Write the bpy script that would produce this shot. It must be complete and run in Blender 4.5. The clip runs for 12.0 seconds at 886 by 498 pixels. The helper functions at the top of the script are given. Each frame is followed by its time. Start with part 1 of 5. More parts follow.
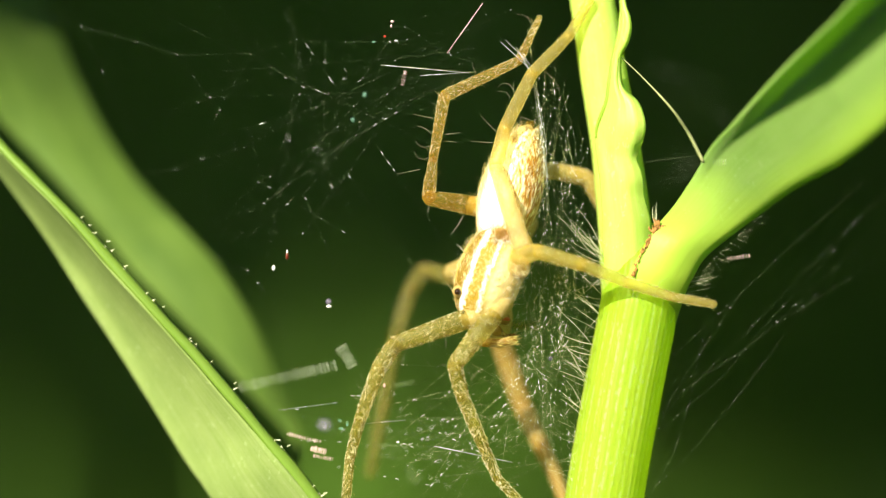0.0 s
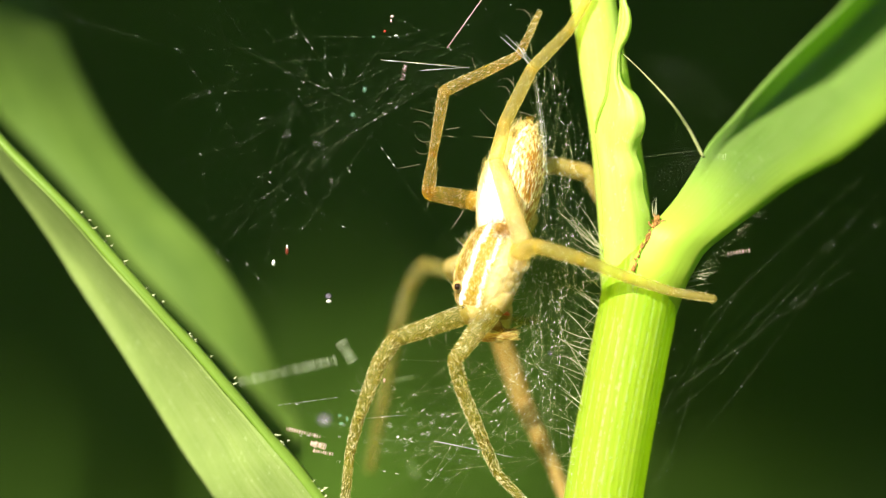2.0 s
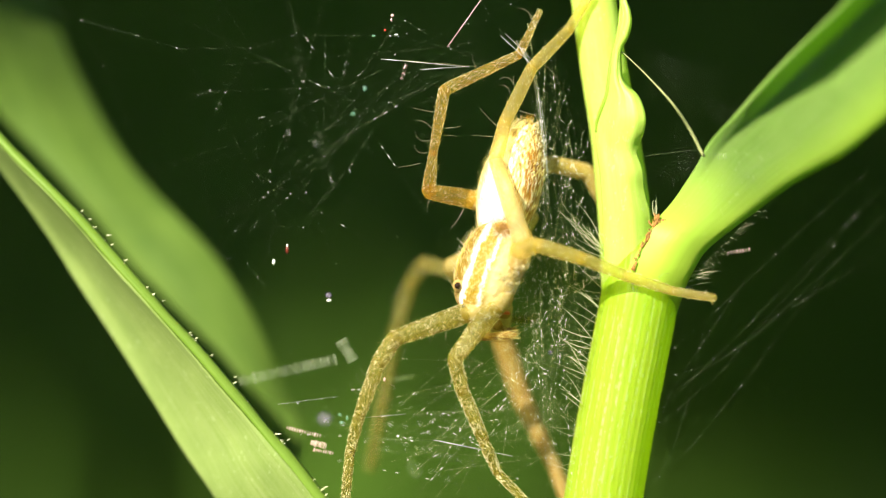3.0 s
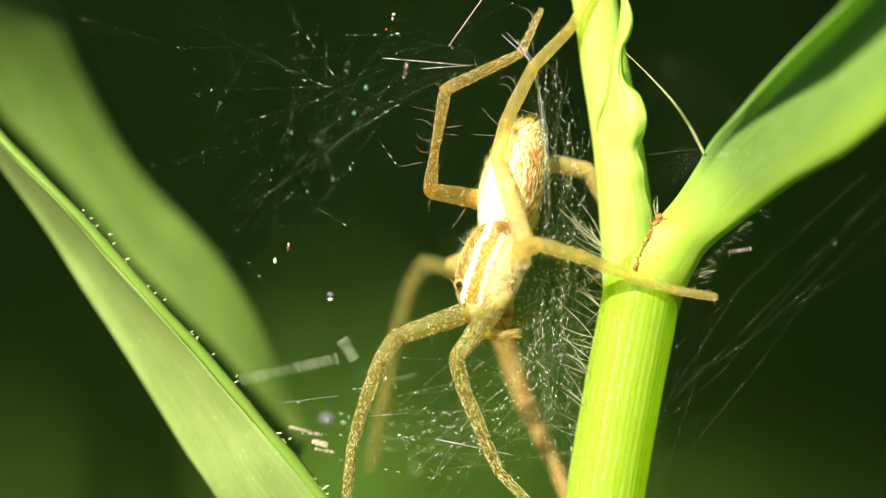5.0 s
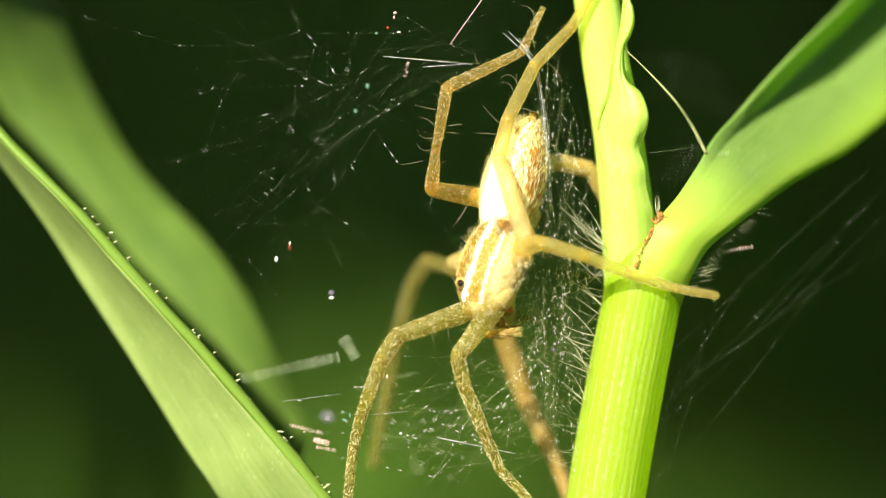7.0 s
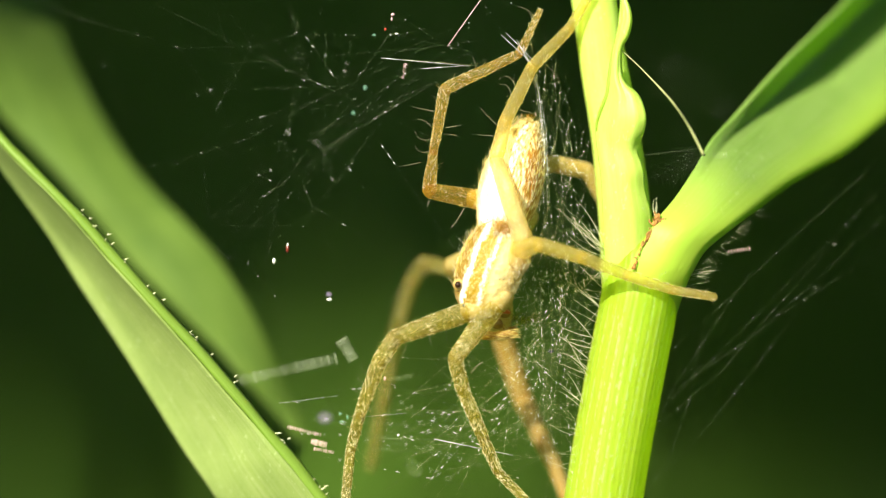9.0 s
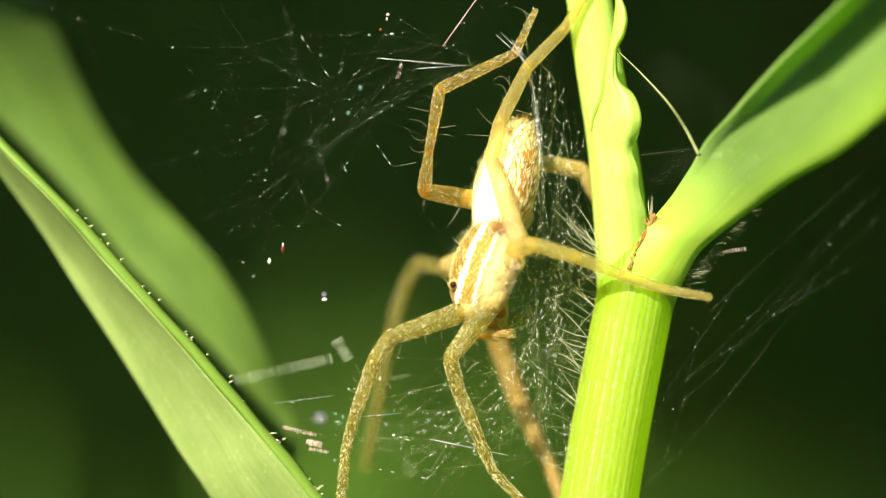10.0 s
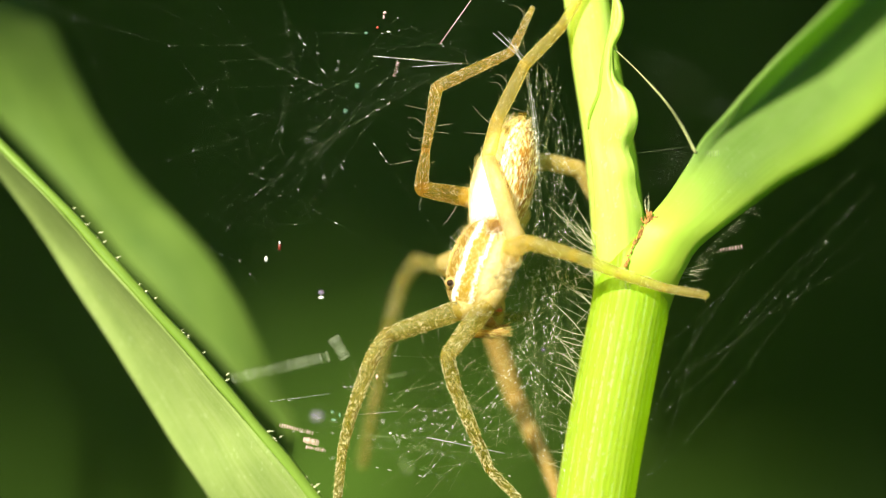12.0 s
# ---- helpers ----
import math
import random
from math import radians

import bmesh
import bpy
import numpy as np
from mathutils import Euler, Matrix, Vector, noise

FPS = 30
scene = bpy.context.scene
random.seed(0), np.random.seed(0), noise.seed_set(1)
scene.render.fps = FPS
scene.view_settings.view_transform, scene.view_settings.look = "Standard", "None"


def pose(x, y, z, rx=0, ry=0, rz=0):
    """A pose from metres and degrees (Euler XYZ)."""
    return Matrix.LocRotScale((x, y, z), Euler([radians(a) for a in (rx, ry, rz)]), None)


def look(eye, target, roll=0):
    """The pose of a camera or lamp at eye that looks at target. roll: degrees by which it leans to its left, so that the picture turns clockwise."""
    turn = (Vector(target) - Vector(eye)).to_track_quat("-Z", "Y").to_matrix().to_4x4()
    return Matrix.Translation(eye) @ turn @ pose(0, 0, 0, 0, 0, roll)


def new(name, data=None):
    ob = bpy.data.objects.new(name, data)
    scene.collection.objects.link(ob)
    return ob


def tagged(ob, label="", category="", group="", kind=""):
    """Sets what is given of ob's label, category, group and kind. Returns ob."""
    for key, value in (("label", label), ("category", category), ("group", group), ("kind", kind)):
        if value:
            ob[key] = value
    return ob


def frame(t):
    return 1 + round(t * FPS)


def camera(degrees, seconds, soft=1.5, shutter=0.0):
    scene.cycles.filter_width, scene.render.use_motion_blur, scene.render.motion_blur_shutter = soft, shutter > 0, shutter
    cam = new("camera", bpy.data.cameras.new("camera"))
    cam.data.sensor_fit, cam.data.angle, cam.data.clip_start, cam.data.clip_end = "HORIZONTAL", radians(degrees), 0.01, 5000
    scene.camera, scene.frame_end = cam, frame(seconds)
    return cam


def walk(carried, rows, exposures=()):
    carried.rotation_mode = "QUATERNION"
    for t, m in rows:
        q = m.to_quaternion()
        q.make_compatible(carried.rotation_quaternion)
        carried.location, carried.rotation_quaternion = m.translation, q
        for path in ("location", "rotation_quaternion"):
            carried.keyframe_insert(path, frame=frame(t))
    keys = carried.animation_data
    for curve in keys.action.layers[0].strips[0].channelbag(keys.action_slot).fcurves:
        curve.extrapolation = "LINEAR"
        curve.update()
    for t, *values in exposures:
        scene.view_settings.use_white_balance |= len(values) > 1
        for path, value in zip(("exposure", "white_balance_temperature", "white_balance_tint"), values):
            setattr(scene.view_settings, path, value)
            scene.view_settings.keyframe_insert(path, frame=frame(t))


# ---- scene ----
# A juvenile web spider, head down, in its silk between a grass stem and its blades. Lengths below are in millimetres
# from the middle of the subject: x to the right, y away from the camera, z up.
HEIGHT = 0.35


def mm(p):
    return Vector((p[0] * 0.001, p[1] * 0.001, HEIGHT + p[2] * 0.001))


# ---- camera ----
cam = camera(12.0, 12.0, soft=1.25)
cam.data.dof.use_dof = True
cam.data.dof.focus_distance = 0.1617
cam.data.dof.aperture_fstop = 13.5
# a fixed macro lens that rocks a little: seconds, yaw and pitch in degrees
SWAY = (
    (0.0, -0.0128, 0.0970),
    (0.2, -0.0192, 0.0952),
    (0.5, -0.0683, 0.0852),
    (0.8, -0.0891, 0.0845),
    (1.0, -0.0593, 0.0796),
    (1.2, -0.0353, 0.0737),
    (1.5, -0.0251, 0.0556),
    (2.0, -0.0139, 0.0275),
    (2.5, -0.0134, 0.0152),
    (3.0, -0.0116, 0.0147),
    (5.0, 0.0063, 0.0017),
    (5.5, 0.0000, 0.0000),
    (6.0, 0.0108, -0.0106),
    (6.5, 0.0208, -0.0145),
    (7.0, 0.0254, -0.0206),
    (9.0, -0.0066, 0.0022),
    (9.5, -0.0364, 0.0017),
    (10.0, -0.0711, 0.0028),
    (10.5, -0.0666, 0.0011),
    (11.0, -0.1243, -0.0100),
    (11.5, -0.0980, -0.0465),
    (12.0, -0.1147, -0.0234),
)
walk(cam, [(t, pose(0, -0.1617, HEIGHT, 90 + pitch, 0, yaw)) for t, yaw, pitch in SWAY])

# ---- light ----
SUN_FROM = Vector((-0.46, -0.72, 0.52)).normalized()
sun = new("sun", bpy.data.lights.new("sun", "SUN"))
sun.data.energy, sun.data.angle, sun.data.color = 5.0, radians(0.5), (1.0, 0.95, 0.82)
sun.matrix_world = look(SUN_FROM * 3, (0, 0, 0))
world = bpy.data.worlds.new("sky")
scene.world = world
world.use_nodes = True
wn = world.node_tree.nodes
sky = wn.new("ShaderNodeTexSky")
sky.sky_type, sky.sun_disc = "NISHITA", False
sky.sun_elevation = math.asin(SUN_FROM.z)
sky.sun_rotation = math.atan2(SUN_FROM.x, SUN_FROM.y)
world.node_tree.links.new(sky.outputs[0], wn["Background"].inputs[0])
wn["Background"].inputs[1].default_value = 0.057
scene.view_settings.exposure = 1.29


# ---- materials ----
class Nodes:
    def __init__(self, name):
        self.mat = bpy.data.materials.new(name)
        self.mat.use_nodes = True
        self.tree = self.mat.node_tree
        self.bsdf = self.tree.nodes["Principled BSDF"]
        self.out = self.tree.nodes["Material Output"]

    def add(self, kind, **values):
        n = self.tree.nodes.new(kind)
        for key, value in values.items():
            setattr(n, key, value)
        return n

    def link(self, a, b):
        self.tree.links.new(a, b)

    def coords(self, scale, uv=False):
        tc, mp = self.add("ShaderNodeTexCoord"), self.add("ShaderNodeMapping")
        mp.inputs["Scale"].default_value = scale
        self.link(tc.outputs["UV" if uv else "Object"], mp.inputs[0])
        return mp.outputs[0]

    def noise(self, vec, scale, detail=4, rough=0.55):
        n = self.add("ShaderNodeTexNoise")
        n.inputs["Scale"].default_value, n.inputs["Detail"].default_value = scale, detail
        n.inputs["Roughness"].default_value = rough
        self.link(vec, n.inputs["Vector"])
        return n.outputs["Fac"]

    def ramp(self, fac, stops):
        r = self.add("ShaderNodeValToRGB")
        el = r.color_ramp.elements
        while len(el) < len(stops):
            el.new(0.5)
        for e, (pos, col) in zip(el, stops):
            e.position, e.color = pos, (*col, 1)
        self.link(fac, r.inputs[0])
        return r.outputs[0]

    def mix(self, fac, a, b, blend="MIX"):
        m = self.add("ShaderNodeMix", data_type="RGBA", blend_type=blend)
        for slot, v in ((0, fac), (6, a), (7, b)):
            if isinstance(v, (int, float)):
                m.inputs[slot].default_value = v
            elif isinstance(v, tuple):
                m.inputs[slot].default_value = (*v, 1)
            else:
                self.link(v, m.inputs[slot])
        return m.outputs[2]

    def calc(self, op, a, b=0.0, c=None):
        m = self.add("ShaderNodeMath", operation=op)
        for slot, v in enumerate((a, b, c)):
            if v is None:
                continue
            if isinstance(v, (int, float)):
                m.inputs[slot].default_value = v
            else:
                self.link(v, m.inputs[slot])
        return m.outputs[0]

    def bump(self, height, distance, strength=1.0):
        b = self.add("ShaderNodeBump")
        b.inputs["Distance"].default_value, b.inputs["Strength"].default_value = distance, strength
        self.link(height, b.inputs["Height"])
        return b.outputs[0]

    def see_through(self, color, share, normal=None):
        """Lets a share of the light pass through a thin leaf."""
        t, m = self.add("ShaderNodeBsdfTranslucent"), self.add("ShaderNodeMixShader")
        if isinstance(color, tuple):
            t.inputs[0].default_value = (*color, 1)
        else:
            self.link(color, t.inputs[0])
        if normal is not None:
            self.link(normal, t.inputs["Normal"])
        m.inputs[0].default_value = share
        self.link(self.bsdf.outputs[0], m.inputs[1])
        self.link(t.outputs[0], m.inputs[2])
        self.link(m.outputs[0], self.out.inputs[0])

    def thin_wall(self, color, share):
        """Lets a share of the light straight through a clear skin."""
        t, m = self.add("ShaderNodeBsdfTransparent"), self.add("ShaderNodeMixShader")
        t.inputs[0].default_value = (*color, 1)
        m.inputs[0].default_value = share
        self.link(self.out.inputs[0].links[0].from_socket, m.inputs[1])
        self.link(t.outputs[0], m.inputs[2])
        self.link(m.outputs[0], self.out.inputs[0])


def leaf_material(name, deep, light, pale, glow, share=0.35, veins=26.0, gloss=0.42, shine=0.45, along=14, foot=None, foot_end=(0.10, 0.24), dots=0.0, rows=0, margin=None):
    """A living grass blade: long parallel veins along u, cells and pale patches."""
    k = Nodes(name)
    uv = k.coords((1, 1, 1), uv=True)
    sep = k.add("ShaderNodeSeparateXYZ")
    k.link(uv, sep.inputs[0])
    wave = k.calc("SINE", k.calc("MULTIPLY", sep.outputs["Y"], veins * 2 * math.pi))
    fine = k.noise(k.coords((9000, 9000, 9000)), 1.0, 3)
    streak = k.noise(k.coords((along, 5 * veins, 1), uv=True), 1.0, 3)
    broad = k.noise(k.coords((3, 4, 1), uv=True), 1.0, 4)
    broad = k.calc("MULTIPLY_ADD", k.noise(k.coords((900, 900, 900)), 1.0, 3), 0.4, k.calc("MULTIPLY", broad, 0.6))
    col = k.ramp(broad, [(0.32, deep), (0.68, light)])
    col = k.mix(k.calc("MULTIPLY", k.calc("MULTIPLY_ADD", wave, 0.5, 0.5), 0.10), col, pale)
    col = k.mix(k.ramp(streak, [(0.42, (0, 0, 0)), (0.75, (0.42, 0.42, 0.42))]), col, pale)
    col = k.mix(k.calc("MULTIPLY", fine, 0.25), col, pale)
    if dots:
        spots = k.noise(k.coords((5200, 5200, 3000)), 1.0, 2)
        col = k.mix(k.calc("MULTIPLY", k.ramp(spots, [(0.64, (0, 0, 0)), (0.70, (1, 1, 1))]), dots), col, (0.80, 0.92, 0.45))
        col = k.mix(k.calc("MULTIPLY", k.ramp(spots, [(0.33, (1, 1, 1)), (0.40, (0, 0, 0))]), 0.6 * dots), col, tuple(0.6 * c for c in deep))
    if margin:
        # The brightness of the thin, light-passing margin is mixed into the colour.
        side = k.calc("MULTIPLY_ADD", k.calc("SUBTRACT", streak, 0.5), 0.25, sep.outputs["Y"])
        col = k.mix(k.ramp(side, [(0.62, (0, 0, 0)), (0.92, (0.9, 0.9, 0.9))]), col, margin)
    if rows:
        ridge = k.calc("SINE", k.calc("MULTIPLY_ADD", sep.outputs["Y"], rows * 2 * math.pi, k.calc("MULTIPLY", broad, 1.6)))
        pimples = k.noise(k.coords((7600, 7600, 4200)), 1.0, 2)
        patch = k.noise(k.coords((420, 420, 160)), 1.0, 2)
        row = k.calc("MULTIPLY", k.ramp(ridge, [(0.35, (0, 0, 0)), (0.9, (1, 1, 1))]), k.ramp(pimples, [(0.40, (0, 0, 0)), (0.54, (1, 1, 1))]))
        row = k.calc("MULTIPLY", row, k.ramp(patch, [(0.36, (0.10, 0.10, 0.10)), (0.60, (0.62, 0.62, 0.62))]))
        col = k.mix(row, col, (0.72, 0.88, 0.34))
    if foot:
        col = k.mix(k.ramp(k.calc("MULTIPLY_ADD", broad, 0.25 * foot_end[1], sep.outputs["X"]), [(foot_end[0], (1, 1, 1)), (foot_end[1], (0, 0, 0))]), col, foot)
    k.link(col, k.bsdf.inputs["Base Color"])
    k.bsdf.inputs["Roughness"].default_value = gloss
    k.bsdf.inputs["Specular IOR Level"].default_value = shine
    nrm = k.bump(k.calc("ADD", k.calc("MULTIPLY", streak, 0.8), k.calc("MULTIPLY", fine, 0.5)), 0.000014)
    k.link(nrm, k.bsdf.inputs["Normal"])
    k.see_through(glow, share)
    return k.mat


def spider_material(name, base, light, dark, ring=(0.72, 0.50, 0.12), clear=0.15, glass=0.6, thin=0.3):
    """Pale, slightly translucent skin dusted with flat bright scale hairs."""
    k = Nodes(name)
    uv = k.coords((1, 1, 1), uv=True)
    sep = k.add("ShaderNodeSeparateXYZ")
    k.link(uv, sep.inputs[0])
    grains = k.noise(k.coords((26000, 26000, 11000)), 1.0, 2)
    broad = k.noise(k.coords((1400, 1400, 900)), 1.0, 3)
    col = k.ramp(broad, [(0.3, dark), (0.62, base)])
    joint = k.calc("ADD", sep.outputs["X"], k.calc("MULTIPLY", k.calc("SUBTRACT", broad, 0.5), 0.12))
    col = k.mix(k.ramp(joint, [(0.0, (0.3, 0.3, 0.3)), (0.10, (0, 0, 0)), (0.80, (0, 0, 0)), (0.95, (0.45, 0.45, 0.45))]), col, ring)
    col = k.mix(k.ramp(grains, [(0.53, (0, 0, 0)), (0.64, (0.9, 0.9, 0.9))]), col, light)
    k.link(col, k.bsdf.inputs["Base Color"])
    k.bsdf.inputs["Roughness"].default_value = 0.22
    k.bsdf.inputs["Specular IOR Level"].default_value = 0.55
    k.bsdf.inputs["Transmission Weight"].default_value = glass
    k.bsdf.inputs["IOR"].default_value = 1.35
    k.link(k.bump(grains, 0.00004), k.bsdf.inputs["Normal"])
    k.see_through(k.mix(0.5, col, light), clear)
    k.thin_wall((1.0, 0.95, 0.7), thin)
    return k.mat


def plain_material(name, color, rough=0.5, clear=0.0, spec=0.5, vary=0.2, scale=4000, metal=0.0):
    k = Nodes(name)
    n = k.noise(k.coords((scale, scale, scale)), 1.0, 3)
    dark = tuple(c * (1 - vary) for c in color)
    k.link(k.ramp(n, [(0.3, dark), (0.7, color)]), k.bsdf.inputs["Base Color"])
    k.bsdf.inputs["Roughness"].default_value = rough
    k.bsdf.inputs["Specular IOR Level"].default_value = spec
    k.bsdf.inputs["Metallic"].default_value = metal
    if clear:
        t, m = k.add("ShaderNodeBsdfTransparent"), k.add("ShaderNodeMixShader")
        m.inputs[0].default_value = clear
        k.link(k.bsdf.outputs[0], m.inputs[1])
        k.link(t.outputs[0], m.inputs[2])
        k.link(m.outputs[0], k.out.inputs[0])
    return k.mat


# The stem's foot colour paints in the soft shade just below the leaf joint.
STEM = leaf_material("stem_green", (0.40, 0.55, 0.014), (0.48, 0.64, 0.026), (0.60, 0.75, 0.11), (0.58, 0.78, 0.02), 0.6, 30, along=350, foot=(0.35, 0.55, 0.011), foot_end=(0.0060, 0.0092), dots=0.3, rows=26)
SHEATH = leaf_material("sheath_green", (0.55, 0.76, 0.08), (0.70, 0.86, 0.17), (0.75, 0.88, 0.22), (0.6, 0.82, 0.06), 0.45, 9, dots=0.35)
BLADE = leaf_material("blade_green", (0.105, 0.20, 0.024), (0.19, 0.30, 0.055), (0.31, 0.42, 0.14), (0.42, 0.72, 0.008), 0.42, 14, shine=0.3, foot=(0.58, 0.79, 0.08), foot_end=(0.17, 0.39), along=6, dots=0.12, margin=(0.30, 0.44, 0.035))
PALE_BLADE = leaf_material("pale_blade_green", (0.135, 0.225, 0.034), (0.27, 0.37, 0.080), (0.42, 0.48, 0.19), (0.32, 0.50, 0.03), 0.26, 11, 0.6, 0.2, along=9, dots=0.15)
HEM = leaf_material("hem_green", (0.28, 0.44, 0.02), (0.36, 0.52, 0.04), (0.46, 0.60, 0.10), (0.42, 0.62, 0.02), 0.4, 4)
RIM = leaf_material("rim_green", (0.12, 0.25, 0.012), (0.20, 0.33, 0.028), (0.34, 0.46, 0.10), (0.22, 0.44, 0.02), 0.3, 4)
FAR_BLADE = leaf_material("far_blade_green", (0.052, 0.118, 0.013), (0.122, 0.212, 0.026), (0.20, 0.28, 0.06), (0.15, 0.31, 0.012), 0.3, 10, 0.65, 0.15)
SHADE_GREEN = leaf_material("shade_grass_green", (0.071, 0.136, 0.030), (0.143, 0.27, 0.053), (0.15, 0.27, 0.06), (0.127, 0.305, 0.034), 0.3, 8, 0.9, 0.05)
LIGULE = plain_material("dry_ligule_brown", (0.48, 0.22, 0.035), 0.7, vary=0.6, scale=9000)
AWN = plain_material("pale_fibre", (0.44, 0.46, 0.18), 0.55, vary=0.4)
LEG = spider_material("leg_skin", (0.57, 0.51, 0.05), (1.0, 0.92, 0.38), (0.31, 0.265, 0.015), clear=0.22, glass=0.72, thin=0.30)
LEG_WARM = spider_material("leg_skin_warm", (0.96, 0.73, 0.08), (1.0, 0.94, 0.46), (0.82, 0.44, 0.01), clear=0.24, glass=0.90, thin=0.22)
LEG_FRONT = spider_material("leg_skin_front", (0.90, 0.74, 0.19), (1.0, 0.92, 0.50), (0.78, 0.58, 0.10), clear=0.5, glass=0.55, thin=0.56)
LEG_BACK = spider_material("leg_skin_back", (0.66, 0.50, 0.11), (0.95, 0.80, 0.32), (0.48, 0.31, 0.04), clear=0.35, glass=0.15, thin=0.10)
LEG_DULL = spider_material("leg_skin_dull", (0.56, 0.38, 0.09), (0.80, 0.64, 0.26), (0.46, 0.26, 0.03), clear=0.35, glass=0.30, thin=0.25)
# Clearer leg skin; the rear leg's shade is put into its colour.
LEG_SHADE_CLEAR = spider_material("leg_skin_shade_clear", (0.45, 0.41, 0.09), (0.78, 0.69, 0.22), (0.30, 0.26, 0.04), glass=0.60, thin=0.58)
COXA = spider_material("coxa_skin", (0.76, 0.60, 0.18), (0.94, 0.82, 0.40), (0.56, 0.40, 0.08), clear=0.35, glass=0.30, thin=0.12)
PALE_SKIN = spider_material("pale_joint_skin", (0.94, 0.82, 0.40), (1.0, 0.95, 0.66), (0.74, 0.54, 0.16), ring=(0.86, 0.66, 0.22), clear=0.40, glass=0.45, thin=0.44)
FANG = plain_material("fang_red", (0.62, 0.13, 0.02), 0.3)
SETA = plain_material("setae", (0.92, 0.76, 0.22), 0.3, clear=0.25)
PALE_SETA = plain_material("pale_setae", (0.98, 0.92, 0.66), 0.25, clear=0.1, spec=0.8)
SCALE = plain_material("scale_hairs", (1.0, 0.93, 0.56), 0.22, spec=1.0, metal=0.1)
SPINE = plain_material("leg_spines", (0.72, 0.64, 0.38), 0.3, clear=0.62)
TUFT = plain_material("brown_hair", (0.50, 0.25, 0.07), 0.4)
EYE = plain_material("eye_dark", (0.03, 0.012, 0.004), 0.08, spec=0.8)
EYE_RING = plain_material("eye_ring", (0.52, 0.36, 0.11), 0.4)
JAW = spider_material("jaw_orange", (0.72, 0.48, 0.12), (0.9, 0.70, 0.28), (0.56, 0.28, 0.04), thin=0.1)


def silk_material(name, color, low, high, scale=2600, sheen=0.0):
    """Glassy silk with glints painted in as opaque stretches by noise, nearly clear between them. sheen: how
    mirror-like it is.
    """
    k = Nodes(name)
    n = k.noise(k.coords((scale, scale, scale)), 1.0, 3, 0.7)
    k.bsdf.inputs["Base Color"].default_value = (*color, 1)
    k.bsdf.inputs["Roughness"].default_value = 0.3
    k.bsdf.inputs["Metallic"].default_value = sheen
    k.bsdf.inputs["Specular IOR Level"].default_value = 0.8
    t, m = k.add("ShaderNodeBsdfTransparent"), k.add("ShaderNodeMixShader")
    k.link(k.ramp(n, [(0.48, (high, high, high)), (0.66, (low, low, low))]), m.inputs[0])
    k.link(k.bsdf.outputs[0], m.inputs[1])
    k.link(t.outputs[0], m.inputs[2])
    k.link(m.outputs[0], k.out.inputs[0])
    return k.mat


SILK = silk_material("silk", (0.80, 0.95, 0.48), 0.76, 0.93, 3400)
SILK_FINE = silk_material("fine_silk", (0.90, 0.95, 0.44), 0.25, 0.72, 3000, 0.2)
SILK_MID = silk_material("lit_silk", (0.92, 0.95, 0.42), 0.04, 0.90, 4200, 0.5)
HAIR = silk_material("plant_hair", (0.97, 0.99, 0.56), 0.0, 0.35, 1500)
SILK_GLINT = silk_material("glinting_silk", (0.93, 0.94, 0.88), 0.0, 0.72, 2200)
SILK_BEAD = plain_material("silk_bead", (1.0, 1.0, 0.86), 0.25, spec=1.0, metal=0.1, vary=0.05)
SILK_GLINT_BAND = plain_material("glint_stripe_silk", (0.62, 0.70, 0.44), 0.3, clear=0.80, spec=0.9)
SILK_WARM = plain_material("warm_glint_silk", (0.95, 0.72, 0.58), 0.25, clear=0.45, spec=0.9)
SILK_PINK = plain_material("pink_glint_silk", (0.85, 0.55, 0.5), 0.25, clear=0.1, spec=0.9)
SILK_GREEN = plain_material("green_glint_silk", (0.32, 0.68, 0.45), 0.25, clear=0.78, spec=0.9)
SILK_VIOLET = plain_material("violet_glint_silk", (0.5, 0.4, 0.6), 0.25, clear=0.84, spec=0.9)
DARK_SPECK = plain_material("dark_red_speck", (0.16, 0.03, 0.015), 0.3)
RED_GLINT = plain_material("red_glint", (0.55, 0.05, 0.02), 0.3)
SOIL = plain_material("soil", (0.022, 0.03, 0.008), 0.95, spec=0.05, vary=0.7, scale=60)
BARK = plain_material("bark", (0.16, 0.11, 0.07), 0.9, vary=0.6, scale=40)
WEED = leaf_material("weed_green", (0.06, 0.13, 0.011), (0.095, 0.18, 0.018), (0.095, 0.18, 0.028), (0.085, 0.21, 0.012), 0.3, 6, 0.8, 0.1)


# ---- mesh helpers ----
def part(name, bm, material, parent, label="", matrix=None):
    """Links a bmesh as one mesh object under a thing or part. Its points are in the world, or in the space of matrix."""
    mesh = bpy.data.meshes.new(name)
    bmesh.ops.recalc_face_normals(bm, faces=bm.faces)
    for f in bm.faces:
        f.smooth = True
    bm.to_mesh(mesh)
    bm.free()
    mesh.materials.append(material)
    ob = new(name, mesh)
    if parent is not None:
        ob.parent = parent
        base = Matrix.Translation(parent_place(parent)).inverted()
        ob.matrix_basis = base @ (matrix or Matrix.Identity(4))
        if matrix is None:
            mesh.transform(base)
            ob.matrix_basis = Matrix.Identity(4)
    elif matrix is not None:
        ob.matrix_basis = matrix
    if label:
        tagged(ob, label)
    return ob


def parent_place(ob):
    place = Vector((0, 0, 0))
    while ob is not None:
        place += ob.location
        ob = ob.parent
    return place


def thing(name, place, label, category, group="", kind=""):
    ob = new(name)
    ob.location = place
    ob.empty_display_size = 0.002
    return tagged(ob, label, category, group, kind)


